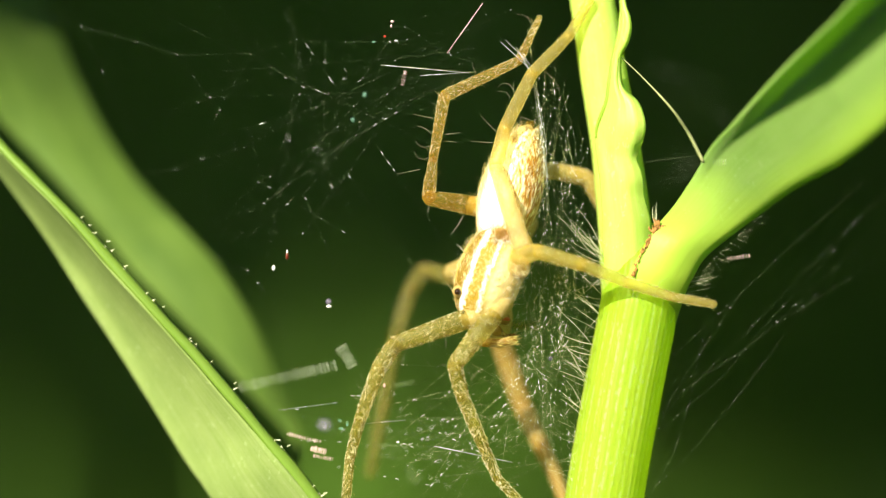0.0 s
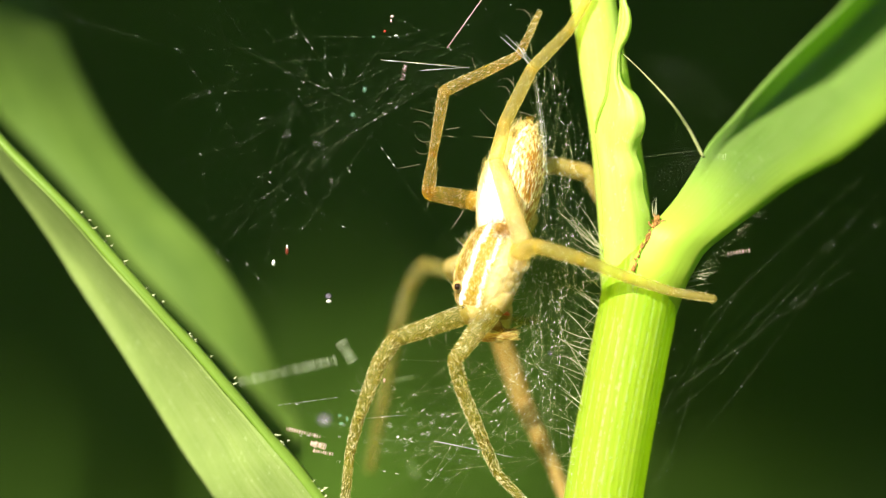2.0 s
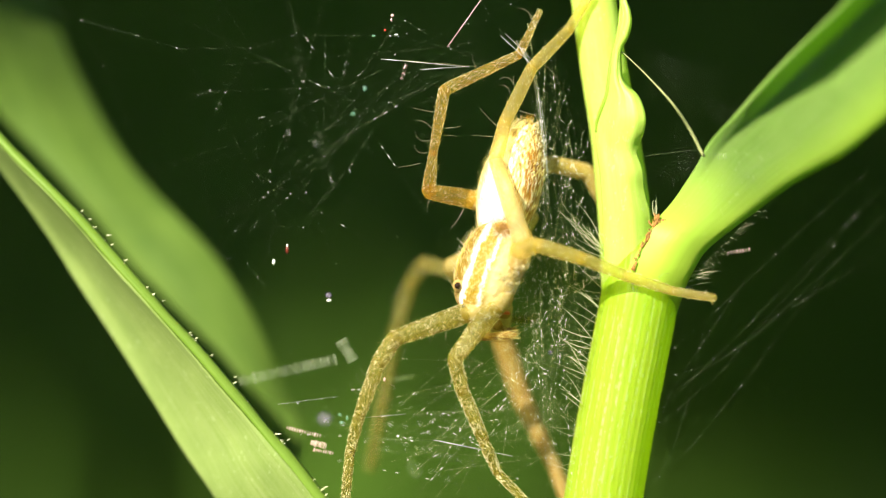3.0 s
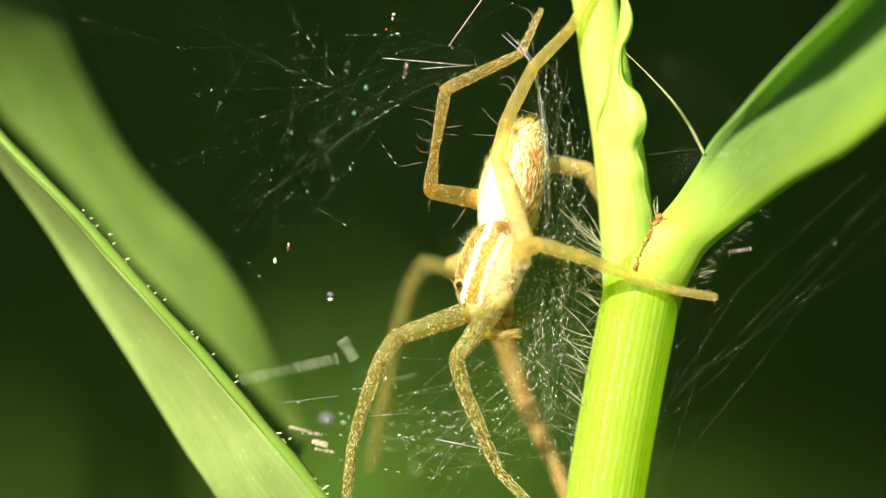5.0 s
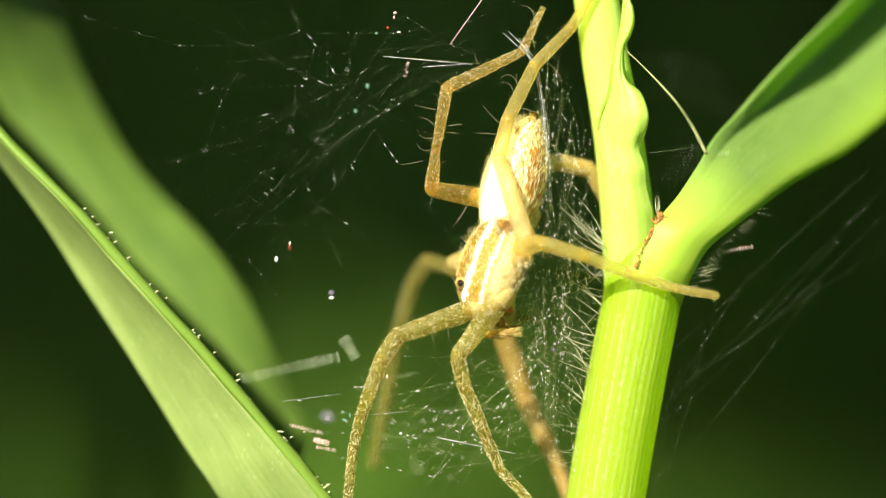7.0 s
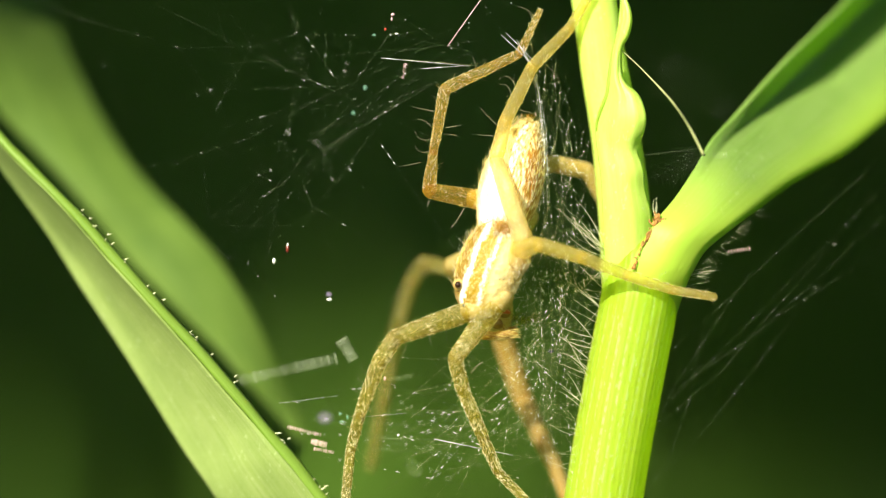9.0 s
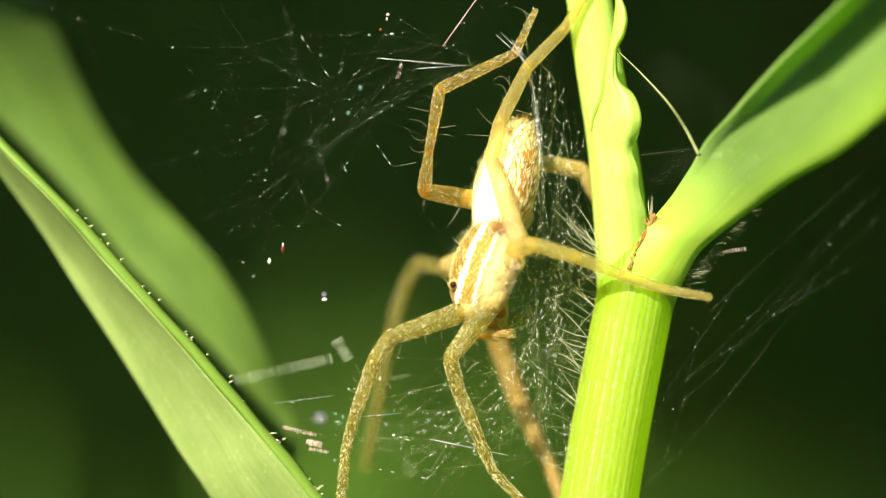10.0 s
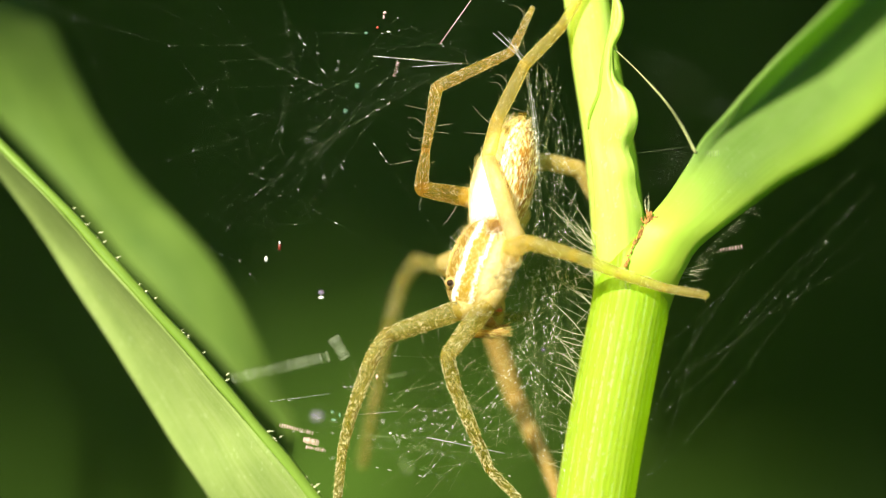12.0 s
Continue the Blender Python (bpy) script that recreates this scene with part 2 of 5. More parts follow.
def spline(points, n):
    """n + 1 points evenly along a smooth curve through the given ones."""
    pts = [Vector(p) for p in points]
    if len(pts) == 2:
        return [pts[0].lerp(pts[1], i / n) for i in range(n + 1)]
    ext = [pts[0] * 2 - pts[1], *pts, pts[-1] * 2 - pts[-2]]
    dense = []
    for i in range(1, len(ext) - 2):
        p0, p1, p2, p3 = ext[i - 1:i + 3]
        for j in range(24):
            t = j / 24
            dense.append(0.5 * (2 * p1 + (p2 - p0) * t + (2 * p0 - 5 * p1 + 4 * p2 - p3) * t * t + (3 * p1 - p0 - 3 * p2 + p3) * t ** 3))
    dense.append(pts[-1])
    acc = [0.0]
    for a, b in zip(dense, dense[1:]):
        acc.append(acc[-1] + (b - a).length)
    out, j = [], 0
    for i in range(n + 1):
        s = acc[-1] * i / n
        while j < len(acc) - 2 and acc[j + 1] < s:
            j += 1
        span = acc[j + 1] - acc[j] or 1e-9
        out.append(dense[j].lerp(dense[j + 1], min(1.0, (s - acc[j]) / span)))
    return out


def sides_of(way):
    a = way.cross(Vector((0, 1, 0)))
    if a.length < 1e-6 * max(1, way.length):
        a = way.cross(Vector((1, 0, 0)))
    a.normalize()
    return a, way.cross(a).normalized()


def tube(bm, pts, radius, sides=8, shape=None, flat=1.0):
    """A closed tube along points in metres; radius(u) in metres; shape(u, angle) scales it. Has uv: u along, v round."""
    layer = bm.loops.layers.uv.verify()
    rings, n = [], len(pts) - 1
    for i, p in enumerate(pts):
        way = (pts[min(i + 1, n)] - pts[max(i - 1, 0)]).normalized()
        a, b = sides_of(way)
        r, ring = radius(i / n), []
        for k in range(sides):
            w = 2 * math.pi * k / sides
            s = r * (shape(i / n, w) if shape else 1)
            ring.append(bm.verts.new(p + a * (s * math.cos(w)) + b * (s * flat * math.sin(w))))
        rings.append(ring)
    for i in range(n):
        for k in range(sides):
            q = (k + 1) % sides
            f = bm.faces.new((rings[i][k], rings[i][q], rings[i + 1][q], rings[i + 1][k]))
            for loop, uv in zip(f.loops, ((i / n, k / sides), (i / n, (k + 1) / sides), ((i + 1) / n, (k + 1) / sides), ((i + 1) / n, k / sides))):
                loop[layer].uv = uv
    bm.faces.new(rings[0][::-1])
    bm.faces.new(rings[-1])
    return bm


def thread(bm, pts, r, sides=3):
    return tube(bm, pts, lambda u: r, sides)


def spike(bm, root, tip, r, bend=Vector((0, 0, 0)), steps=3):
    """A hair: a thin bent cone."""
    way = (tip - root).normalized()
    a, b = sides_of(way)
    last = None
    for i in range(steps):
        u = i / steps
        c = root.lerp(tip, u) + bend * (4 * u * (1 - u))
        ring = [bm.verts.new(c + (a * math.cos(w) + b * math.sin(w)) * (r * (1 - 0.8 * u))) for w in (0, 2.094, 4.189)]
        if last:
            for k in range(3):
                bm.faces.new((last[k], last[(k + 1) % 3], ring[(k + 1) % 3], ring[k]))
        else:
            bm.faces.new(ring[::-1])
        last = ring
    end = bm.verts.new(tip)
    for k in range(3):
        bm.faces.new((last[k], last[(k + 1) % 3], end))


def bead(bm, c, r, squash=(1, 1, 1)):
    m = Matrix.Translation(c) @ Matrix.Diagonal((r * squash[0], r * squash[1], r * squash[2], 1))
    bmesh.ops.create_icosphere(bm, subdivisions=1, radius=1.0, matrix=m)


def sheet(bm, rails, nu=60, nv=8, thick=0.00012, swell=(), wave=0.0, seed=0.0):
    """A blade through lengthwise rails (millimetre curves), with thickness. swell: how far each strip between two rails
    bulges to the camera, in mm. wave: uneven relief in mm. uv: u along, v across."""
    layer = bm.loops.layers.uv.verify()
    curves = [[mm(p) for p in spline(r, nu)] for r in rails]
    strips = len(curves) - 1
    cols = strips * nv
    grid = []
    for i in range(nu + 1):
        row = []
        for s in range(strips):
            a, b = curves[s][i], curves[s + 1][i]
            for j in range(nv + (s == strips - 1)):
                t = j / nv
                p = a.lerp(b, t)
                if swell:
                    p += Vector((0, -0.001 * swell[s] * 4 * t * (1 - t), 0))
                if wave:
                    p += Vector((0, 0.001 * wave * noise.noise(Vector((p.x * 300 + seed, p.z * 300, seed))), 0))
                row.append(p)
        grid.append(row)
    normals = []
    for i in range(nu + 1):
        row = []
        for j in range(cols + 1):
            du = grid[min(i + 1, nu)][j] - grid[max(i - 1, 0)][j]
            dv = grid[i][min(j + 1, cols)] - grid[i][max(j - 1, 0)]
            row.append(du.cross(dv).normalized())
        normals.append(row)
    top = [[bm.verts.new(grid[i][j] + normals[i][j] * thick / 2) for j in range(cols + 1)] for i in range(nu + 1)]
    low = [[bm.verts.new(grid[i][j] - normals[i][j] * thick / 2) for j in range(cols + 1)] for i in range(nu + 1)]

    def quad(vs, uvs):
        f = bm.faces.new(vs)
        for loop, uv in zip(f.loops, uvs):
            loop[layer].uv = uv
    for i in range(nu):
        for j in range(cols):
            uvs = [(i / nu, j / cols), ((i + 1) / nu, j / cols), ((i + 1) / nu, (j + 1) / cols), (i / nu, (j + 1) / cols)]
            quad((top[i][j], top[i + 1][j], top[i + 1][j + 1], top[i][j + 1]), uvs)
            quad((low[i][j], low[i][j + 1], low[i + 1][j + 1], low[i + 1][j]), [uvs[0], uvs[3], uvs[2], uvs[1]])
        for j in (0, cols):
            uvs = [(i / nu, j / cols), ((i + 1) / nu, j / cols)]
            quad((top[i][j], low[i][j], low[i + 1][j], top[i + 1][j]), [uvs[0], uvs[0], uvs[1], uvs[1]])
    for j in range(cols):
        for i in (0, nu):
            quad((top[i][j], top[i][j + 1], low[i][j + 1], low[i][j]), [(i / nu, j / cols)] * 4)
    return bm


def across(a, b, shares, n, offset):
    """Lengthwise rails between two margins a and b (millimetre curves), pushed away from the camera by offset(u, v) mm."""
    a, b = spline(a, n), spline(b, n)
    return [[a[i].lerp(b[i], v) + Vector((0, offset(i / n, v), 0)) for i in range(n + 1)] for v in shares]


# ---- ground and distance ----
def build_ground():
    bm = bmesh.new()
    n, far = 40, 60.0
    pts = [far * (abs(2 * i / n - 1) ** 3) * (1 if i > n / 2 else -1) for i in range(n + 1)]
    grid = [[bm.verts.new((x, y, 0.02 * noise.noise(Vector((x * 2, y * 2, 0))) if max(abs(x), abs(y)) < 8 else 0)) for x in pts] for y in pts]
    for i in range(n):
        for j in range(n):
            bm.faces.new((grid[i][j], grid[i][j + 1], grid[i + 1][j + 1], grid[i + 1][j]))
    tagged(part("ground", bm, SOIL, None), "dark bare soil under the grass", "ground", kind="structure")


def build_far_grass():
    """A dense stand of shaded grass behind the subject, and an unseen ring added round the camera."""
    rnd = random.Random(4)
    bm = bmesh.new()
    layer = bm.loops.layers.uv.verify()
    for i in range(17000):
        y = 0.48 + 2.2 * rnd.random() ** 1.6
        x = (rnd.random() - 0.5) * (1.2 + 1.4 * y)
        # The unseen ring is added to block low sky light.
        if i >= 9000:
            turn, far = rnd.uniform(0, 2 * math.pi), 0.95 + 2.0 * rnd.random() ** 0.8
            x, y = far * math.cos(turn), 0.1 + far * math.sin(turn)
        root = Vector((x, y, -0.01))
        h = rnd.uniform(0.45, 1.0)
        lean = Vector((rnd.uniform(-0.25, 0.25), rnd.uniform(-0.12, 0.2), 0))
        w = rnd.uniform(0.004, 0.011)
        turn = rnd.uniform(0, math.pi)
        side = Vector((math.cos(turn), math.sin(turn) * 0.6, 0)) * w
        last = None
        for k in range(6):
            u = k / 5
            c = root + Vector((0, 0, h * (u - 0.25 * u * u))) + lean * (u * u)
            s = side * (1 - u ** 2 * 0.95)
            pair = (bm.verts.new(c - s), bm.verts.new(c + Vector((0, w * 0.3, 0))), bm.verts.new(c + s))
            if last:
                for q in (0, 1):
                    f = bm.faces.new((last[q], last[q + 1], pair[q + 1], pair[q]))
                    for loop, uv in zip(f.loops, ((u - 0.2, q / 2), (u - 0.2, (q + 1) / 2), (u, (q + 1) / 2), (u, q / 2))):
                        loop[layer].uv = uv
            last = pair
    ob = part("grass", bm, SHADE_GREEN, None)
    tagged(ob, "dense dark green grass in the shade behind, with an added unseen ring", "grass", kind="stuff")


def build_unseen_tree():
    """Added unseen leafy tree; its crown overhangs and shades the grass beyond the plant."""
    rnd = random.Random(12)
    foot = Vector((1.7, 1.6, 0))
    tree = thing("tree", foot, "unseen leafy tree added to shade the grass", "tree")
    bm = bmesh.new()
    top = Vector((1.0, 1.1, 2.5))
    fork = Vector((1.5, 1.4, 1.5))
    tube(bm, spline([foot - Vector((0, 0, 0.05)), Vector((1.68, 1.55, 0.8)), fork, top], 30), lambda u: 0.09 * (1.15 - 0.7 * u), 14)
    hubs = []
    for i in range(44):
        y = rnd.uniform(-1.4, 2.1)
        low = max(1.10, 0.70 - 0.72 * y)
        hub = Vector((rnd.uniform(-2.0, 0.9), y, low + 0.7 * rnd.random()))
        hubs.append(hub)
        start = fork.lerp(top, rnd.random())
        tube(bm, spline([start, start.lerp(hub, 0.5) + Vector((0, 0, 0.1)), hub], 8), lambda u: 0.022 * (1.1 - u), 6)
    part("trunk", bm, BARK, tree, "rough brown trunk and limbs")
    bm = bmesh.new()
    for i in range(14000):
        hub = hubs[rnd.randrange(len(hubs))]
        c = hub + Vector((rnd.gauss(0, 0.28), rnd.gauss(0, 0.28), rnd.gauss(0, 0.15)))
        c.z = max(c.z, 0.95, 0.56 - 0.72 * c.y) + 0.05 * rnd.random()
        way = Vector((rnd.gauss(0, 1), rnd.gauss(0, 1), rnd.gauss(-0.2, 0.4))).normalized()
        side = way.cross(Vector((rnd.gauss(0, 0.5), rnd.gauss(0, 0.5), 1))).normalized()
        l, w = rnd.uniform(0.06, 0.11), rnd.uniform(0.02, 0.035)
        lift = way.cross(side) * (0.15 * w)
        vs = [bm.verts.new(q) for q in (c, c + way * l * 0.35 + side * w + lift, c + way * l * 0.75 + side * w * 0.7 + lift, c + way * l, c + way * l * 0.75 - side * w * 0.7 + lift, c + way * l * 0.35 - side * w + lift)]
        bm.faces.new(vs[:4])
        bm.faces.new((vs[0], *vs[3:]))
    part("crown", bm, WEED, tree, "dense green leaves")["kind"] = "stuff"


def build_weeds():
    """Low broad-leaved weeds that catch some sun below the tall grass."""
    rnd = random.Random(9)
    bm = bmesh.new()
    for i in range(120):
        x = rnd.uniform(-0.045, 0.014) if i % 10 < 3 else rnd.choice((rnd.uniform(-0.09, -0.005), rnd.uniform(-0.09, -0.02), rnd.uniform(-0.09, -0.02), rnd.uniform(0.0, 0.044)))
        y = rnd.uniform(0.24, 0.36)
        top = Vector((x, y, HEIGHT + (rnd.uniform(-0.032, -0.002) if i % 10 < 3 else rnd.uniform(-0.050, -0.014))))
        if i % 8 == 7:
            top = Vector((rnd.uniform(0.020, 0.046), rnd.uniform(0.28, 0.36), HEIGHT + rnd.uniform(-0.034, 0.020)))
            x, y = top.x, top.y
        root = Vector((x * 0.6 + rnd.gauss(0, 0.01), y + rnd.uniform(-0.02, 0.04), -0.005))
        tube(bm, spline([root, root.lerp(top, 0.5) + Vector((rnd.gauss(0, 0.01), 0, 0)), top], 8), lambda u: 0.0011, 5)
        for q in range(3):
            w, l = rnd.uniform(0.004, 0.007), rnd.uniform(0.014, 0.026)
            turn, drop = rnd.uniform(0, 2 * math.pi), rnd.uniform(-0.4, 0.5)
            way = Vector((math.cos(turn), math.sin(turn), drop)).normalized()
            side = way.cross(Vector((0, 0, 1))).normalized()
            start = root.lerp(top, rnd.uniform(0.8, 1.0))
            last = None
            for k in range(6):
                u = k / 5
                c = start + way * (l * u) - Vector((0, 0, 0.3 * l * u * u))
                s = side * (w * math.sin(math.pi * (0.04 + 0.94 * u)) ** 0.8)
                trio = [bm.verts.new(c - s + Vector((0, 0, 0.25 * w))), bm.verts.new(c), bm.verts.new(c + s + Vector((0, 0, 0.25 * w)))]
                if last:
                    for h in (0, 1):
                        bm.faces.new((last[h], last[h + 1], trio[h + 1], trio[h]))
                last = trio
    tagged(part("weeds", bm, WEED, None), "low broad-leaved green weeds under the tall grass", "weeds", kind="stuff")


# ---- the grass plant ----
def build_plant():
    base = Vector((-0.006, 0.0, 0.0))
    plant = thing("grass_plant", base, "bright green hairy grass stem with three long blades", "grass plant")
    # lower stem, ribbed, down to the soil
    axis = [(7.86, 2.20, 0.20), (7.76, 1.30, -0.90), (7.64, 1.12, -1.80), (7.50, 1.20, -2.60), (6.90, 1.20, -5.66), (6.20, 1.20, -9.81), (4.94, 1.20, -18.76)]
    pts = [mm(p) for p in axis]
    pts = spline(pts + [Vector((0.0040, 0.001, 0.318)), Vector((0.0022, 0.001, 0.295)), Vector((-0.0005, 0.001, 0.25)), Vector((-0.004, 0.0, 0.15)), Vector((-0.006, 0.0, -0.005))], 420)
    bm = bmesh.new()
    tube(bm, pts, lambda u: 0.00150 + 0.0003 * u, 180, lambda u, w: 1 + 0.0040 * math.cos(38 * w + 0.8 * noise.noise(Vector((u * 160, math.cos(w), math.sin(w))))) + 0.003 * math.cos(13 * w + 3 * u) + 0.007 * noise.noise(Vector((u * 420, 7 * math.cos(w), 7 * math.sin(w)))), 1.12)
    stem = part("stem", bm, STEM, plant, "ribbed bright yellow-green stem")
    # rolled sheath above the node: a core and a flap with a wavy margin
    bm = bmesh.new()
    core = spline([mm(p) for p in ((7.31, 1.40, -1.73), (7.10, 1.50, 0.90), (6.74, 1.60, 4.18), (6.27, 1.70, 7.00), (5.83, 1.80, 9.89), (4.74, 2.00, 16.27))], 60)
    tube(bm, core, lambda u: 0.00082 + 0.00030 * (1 - u) ** 2, 48, lambda u, w: 1 + 0.008 * math.cos(18 * w) + 0.01 * noise.noise(Vector((u * 9, 3 * math.cos(w), 3 * math.sin(w)))), 0.8)
    part("sheath", bm, SHEATH, plant, "pale yellow-green rolled leaf sheath")
    bm = bmesh.new()
    left = [(6.32, 1.30, -1.94), (6.24, 0.60, -0.85), (6.22, 0.50, 0.46), (6.20, 0.50, 1.76), (6.11, 0.60, 3.07), (5.97, 0.75, 4.16), (5.93, 0.80, 4.71), (6.10, 0.70, 5.36), (6.35, 0.55, 6.00), (6.48, 0.50, 6.87), (6.63, 0.50, 7.74), (6.81, 0.60, 8.51), (6.91, 0.80, 9.61), (6.57, 1.20, 14.00)]
    right = [(8.33, 1.30, -1.94), (8.19, 0.70, -0.85), (8.07, 0.60, 0.46), (8.00, 0.50, 1.37), (7.87, 0.45, 1.87), (7.74, 0.40, 2.41), (7.69, 0.30, 3.06), (7.47, 0.35, 3.71), (7.54, 0.30, 4.08), (7.72, 0.00, 4.57), (7.78, -0.15, 5.11), (7.53, 0.10, 5.86), (7.06, 0.40, 6.32), (6.87, 0.50, 6.81), (6.85, 0.40, 7.67), (7.09, 0.10, 8.16), (7.22, 0.00, 8.69), (7.16, 0.10, 9.24), (6.98, 0.40, 10.02), (6.67, 1.00, 13.98)]
    sheet(bm, across(left, right, (0, 0.12, 0.28, 0.45, 0.62, 0.8, 1), 120, lambda u, v: -0.50 * (math.sin(math.pi * v) ** 0.7) * (1 - 0.35 * u) + 0.10 * math.sin(5 * math.pi * v + 9 * u) * u), 120, 4, 0.00014, (), 0.10, 3.0)
    part("sheath_flap", bm, SHEATH, plant, "sheath margin with a wavy edge")
    bm = bmesh.new()
    hem = [mm(p) for p in spline([(5.94, 0.66, 4.55), (5.96, 0.62, 4.92), (6.09, 0.52, 5.35), (6.35, 0.40, 6.00), (6.47, 0.36, 6.87), (6.63, 0.38, 7.74), (6.81, 0.50, 8.50), (6.90, 0.70, 9.60)], 50)]
    tube(bm, hem, lambda u: 0.00010 * math.sin(math.pi * (0.06 + 0.9 * u)) ** 0.5, 8)
    part("sheath_hem", bm, HEM, plant, "darker green overlapping hem of the sheath")
    # right-hand blade: a deep channel; the upper half arches over towards the light and shades the fold
    bm = bmesh.new()
    upper = [(6.59, 1.00, -2.70), (6.75, 0.10, -1.71), (7.12, -0.30, -0.80), (7.65, -0.42, 0.19), (8.18, -0.35, 1.04), (8.95, 0.30, 1.93), (9.68, 0.90, 3.01), (10.36, 1.40, 4.18), (11.34, 2.20, 5.19), (12.50, 3.10, 6.43), (13.68, 4.00, 7.62), (14.87, 4.90, 8.73), (16.08, 5.80, 9.90), (19.53, 8.50, 13.49)]
    lower = [(8.87, 1.30, -2.93), (9.11, 0.50, -2.04), (9.34, 0.00, -1.28), (9.57, -0.15, -0.80), (10.09, -0.15, 0.02), (11.20, 0.20, 0.91), (12.11, 0.80, 1.55), (13.49, 1.70, 2.52), (14.66, 2.50, 3.17), (15.85, 3.40, 3.83), (17.50, 4.80, 5.11), (21.88, 9.00, 8.72)]

    def channel(u, v):
        deep = min(1.0, max(0.0, (u - 0.30) / 0.34))
        fall = min(1.0, v / 0.20)
        fold = fall * fall * (3 - 2 * fall) * (1 - max(0.0, (v - 0.20) / 0.80)) ** 1.15
        return -0.40 * math.sin(math.pi * v) * (1 - deep) + deep * (1.1 + 2.2 * u) * fold + 0.35 * max(0.0, (v - 0.90) / 0.10) ** 2 * min(1.0, u * 3)
    sheet(bm, across(upper, lower, (0, 0.08, 0.16, 0.24, 0.32, 0.40, 0.48, 0.56, 0.68, 0.80, 0.90, 0.95, 1), 110, channel), 110, 3, 0.00016, (), 0.10, 5.0)
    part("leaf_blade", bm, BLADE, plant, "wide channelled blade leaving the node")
    # front blade at the other side, creased, with a narrow green rim
    bm = bmesh.new()
    outer = [(-24.95, 3.90, 11.79), (-20.05, 3.73, 6.67), (-17.33, 3.55, 3.23), (-15.63, 3.38, 0.91), (-14.24, 3.21, -1.31), (-12.79, 3.04, -3.51), (-11.38, 2.86, -5.72), (-10.01, 2.69, -7.91), (-8.72, 2.52, -9.72), (-4.93, 2.35, -15.37), (1.23, 2.17, -23.27), (3.86, 2.00, -25.88)]
    crease = [(-24.73, 3.00, 11.94), (-19.86, 2.86, 6.79), (-16.97, 2.72, 3.33), (-14.93, 2.58, 0.91), (-13.15, 2.44, -1.30), (-11.61, 2.30, -3.50), (-10.14, 2.15, -5.69), (-8.78, 2.01, -7.88), (-7.77, 1.87, -9.68), (-4.04, 1.73, -14.88), (1.71, 1.59, -22.97), (4.02, 1.45, -25.62)]
    ridge = [(-24.69, 3.30, 12.24), (-19.71, 2.30, 7.10), (-16.97, 1.40, 4.00), (-15.03, 1.00, 2.09), (-13.81, 0.80, 0.78), (-12.72, 0.70, -0.52), (-11.62, 0.60, -1.72), (-10.52, 0.60, -2.91), (-9.45, 0.60, -4.11), (-8.35, 0.60, -5.42), (-7.49, 0.60, -6.39), (-6.61, 0.60, -7.49), (-5.10, 0.60, -9.34), (-2.26, 0.70, -13.26), (3.19, 0.90, -22.64), (4.16, 1.00, -25.38)]
    edge = [(-24.71, 3.70, 12.62), (-19.67, 2.70, 7.57), (-17.06, 1.70, 4.44), (-16.06, 1.50, 3.44), (-14.94, 1.20, 2.31), (-13.83, 1.00, 1.22), (-12.94, 0.90, 0.24), (-12.07, 0.80, -0.74), (-11.20, 0.80, -1.72), (-10.54, 0.80, -2.48), (-9.46, 0.80, -3.61), (-8.36, 0.80, -4.88), (-7.50, 0.80, -5.90), (-6.62, 0.80, -6.99), (-5.71, 0.80, -7.96), (-4.55, 0.80, -9.46), (-1.72, 0.90, -13.05), (3.73, 1.10, -22.56), (4.50, 1.20, -25.31)]
    curves = [spline(c, 110) for c in (outer, crease, ridge)]
    bent = []
    for v in (0, 0.1, 0.22, 0.34, 0.44, 0.5, 0.56, 0.66, 0.78, 0.9, 1):
        bent.append([o * ((1 - v) * (1 - 2 * v)) + c * (4 * v * (1 - v)) + r * (v * (2 * v - 1)) for o, c, r in zip(*curves)])
    sheet(bm, bent, 110, 3, 0.00016, (), 0.22, 1.0)
    front_blade = part("leaf_blade", bm, PALE_BLADE, plant, "pale creased blade with a dark green rim")
    bm = bmesh.new()
    sheet(bm, [ridge, edge], 140, 6, 0.00016, (0.16,), 0.07, 2.0)
    part("rim", bm, RIM, front_blade, "saturated green prickly rim")
    # broad blade hanging further back
    bm = bmesh.new()
    r1 = [(-17.70, 17.00, 16.55), (-17.20, 16.00, 13.36), (-16.58, 15.00, 10.45), (-15.95, 14.00, 9.21), (-15.39, 13.00, 7.99), (-14.78, 12.20, 6.78), (-14.11, 11.40, 5.59), (-13.39, 10.80, 4.42), (-12.54, 10.20, 3.25), (-11.47, 9.80, 2.09), (-10.23, 9.40, 0.87), (-9.26, 9.30, -0.21), (-8.45, 9.20, -1.35), (-7.76, 9.10, -2.50), (-7.23, 9.00, -3.64), (-6.73, 9.00, -4.78), (-6.32, 9.00, -5.93), (-5.81, 8.80, -6.88), (-5.61, 8.40, -7.62), (-5.82, 8.00, -8.51), (-6.17, 7.40, -9.50), (-5.49, 6.20, -11.68), (-0.09, 4.00, -23.52)]
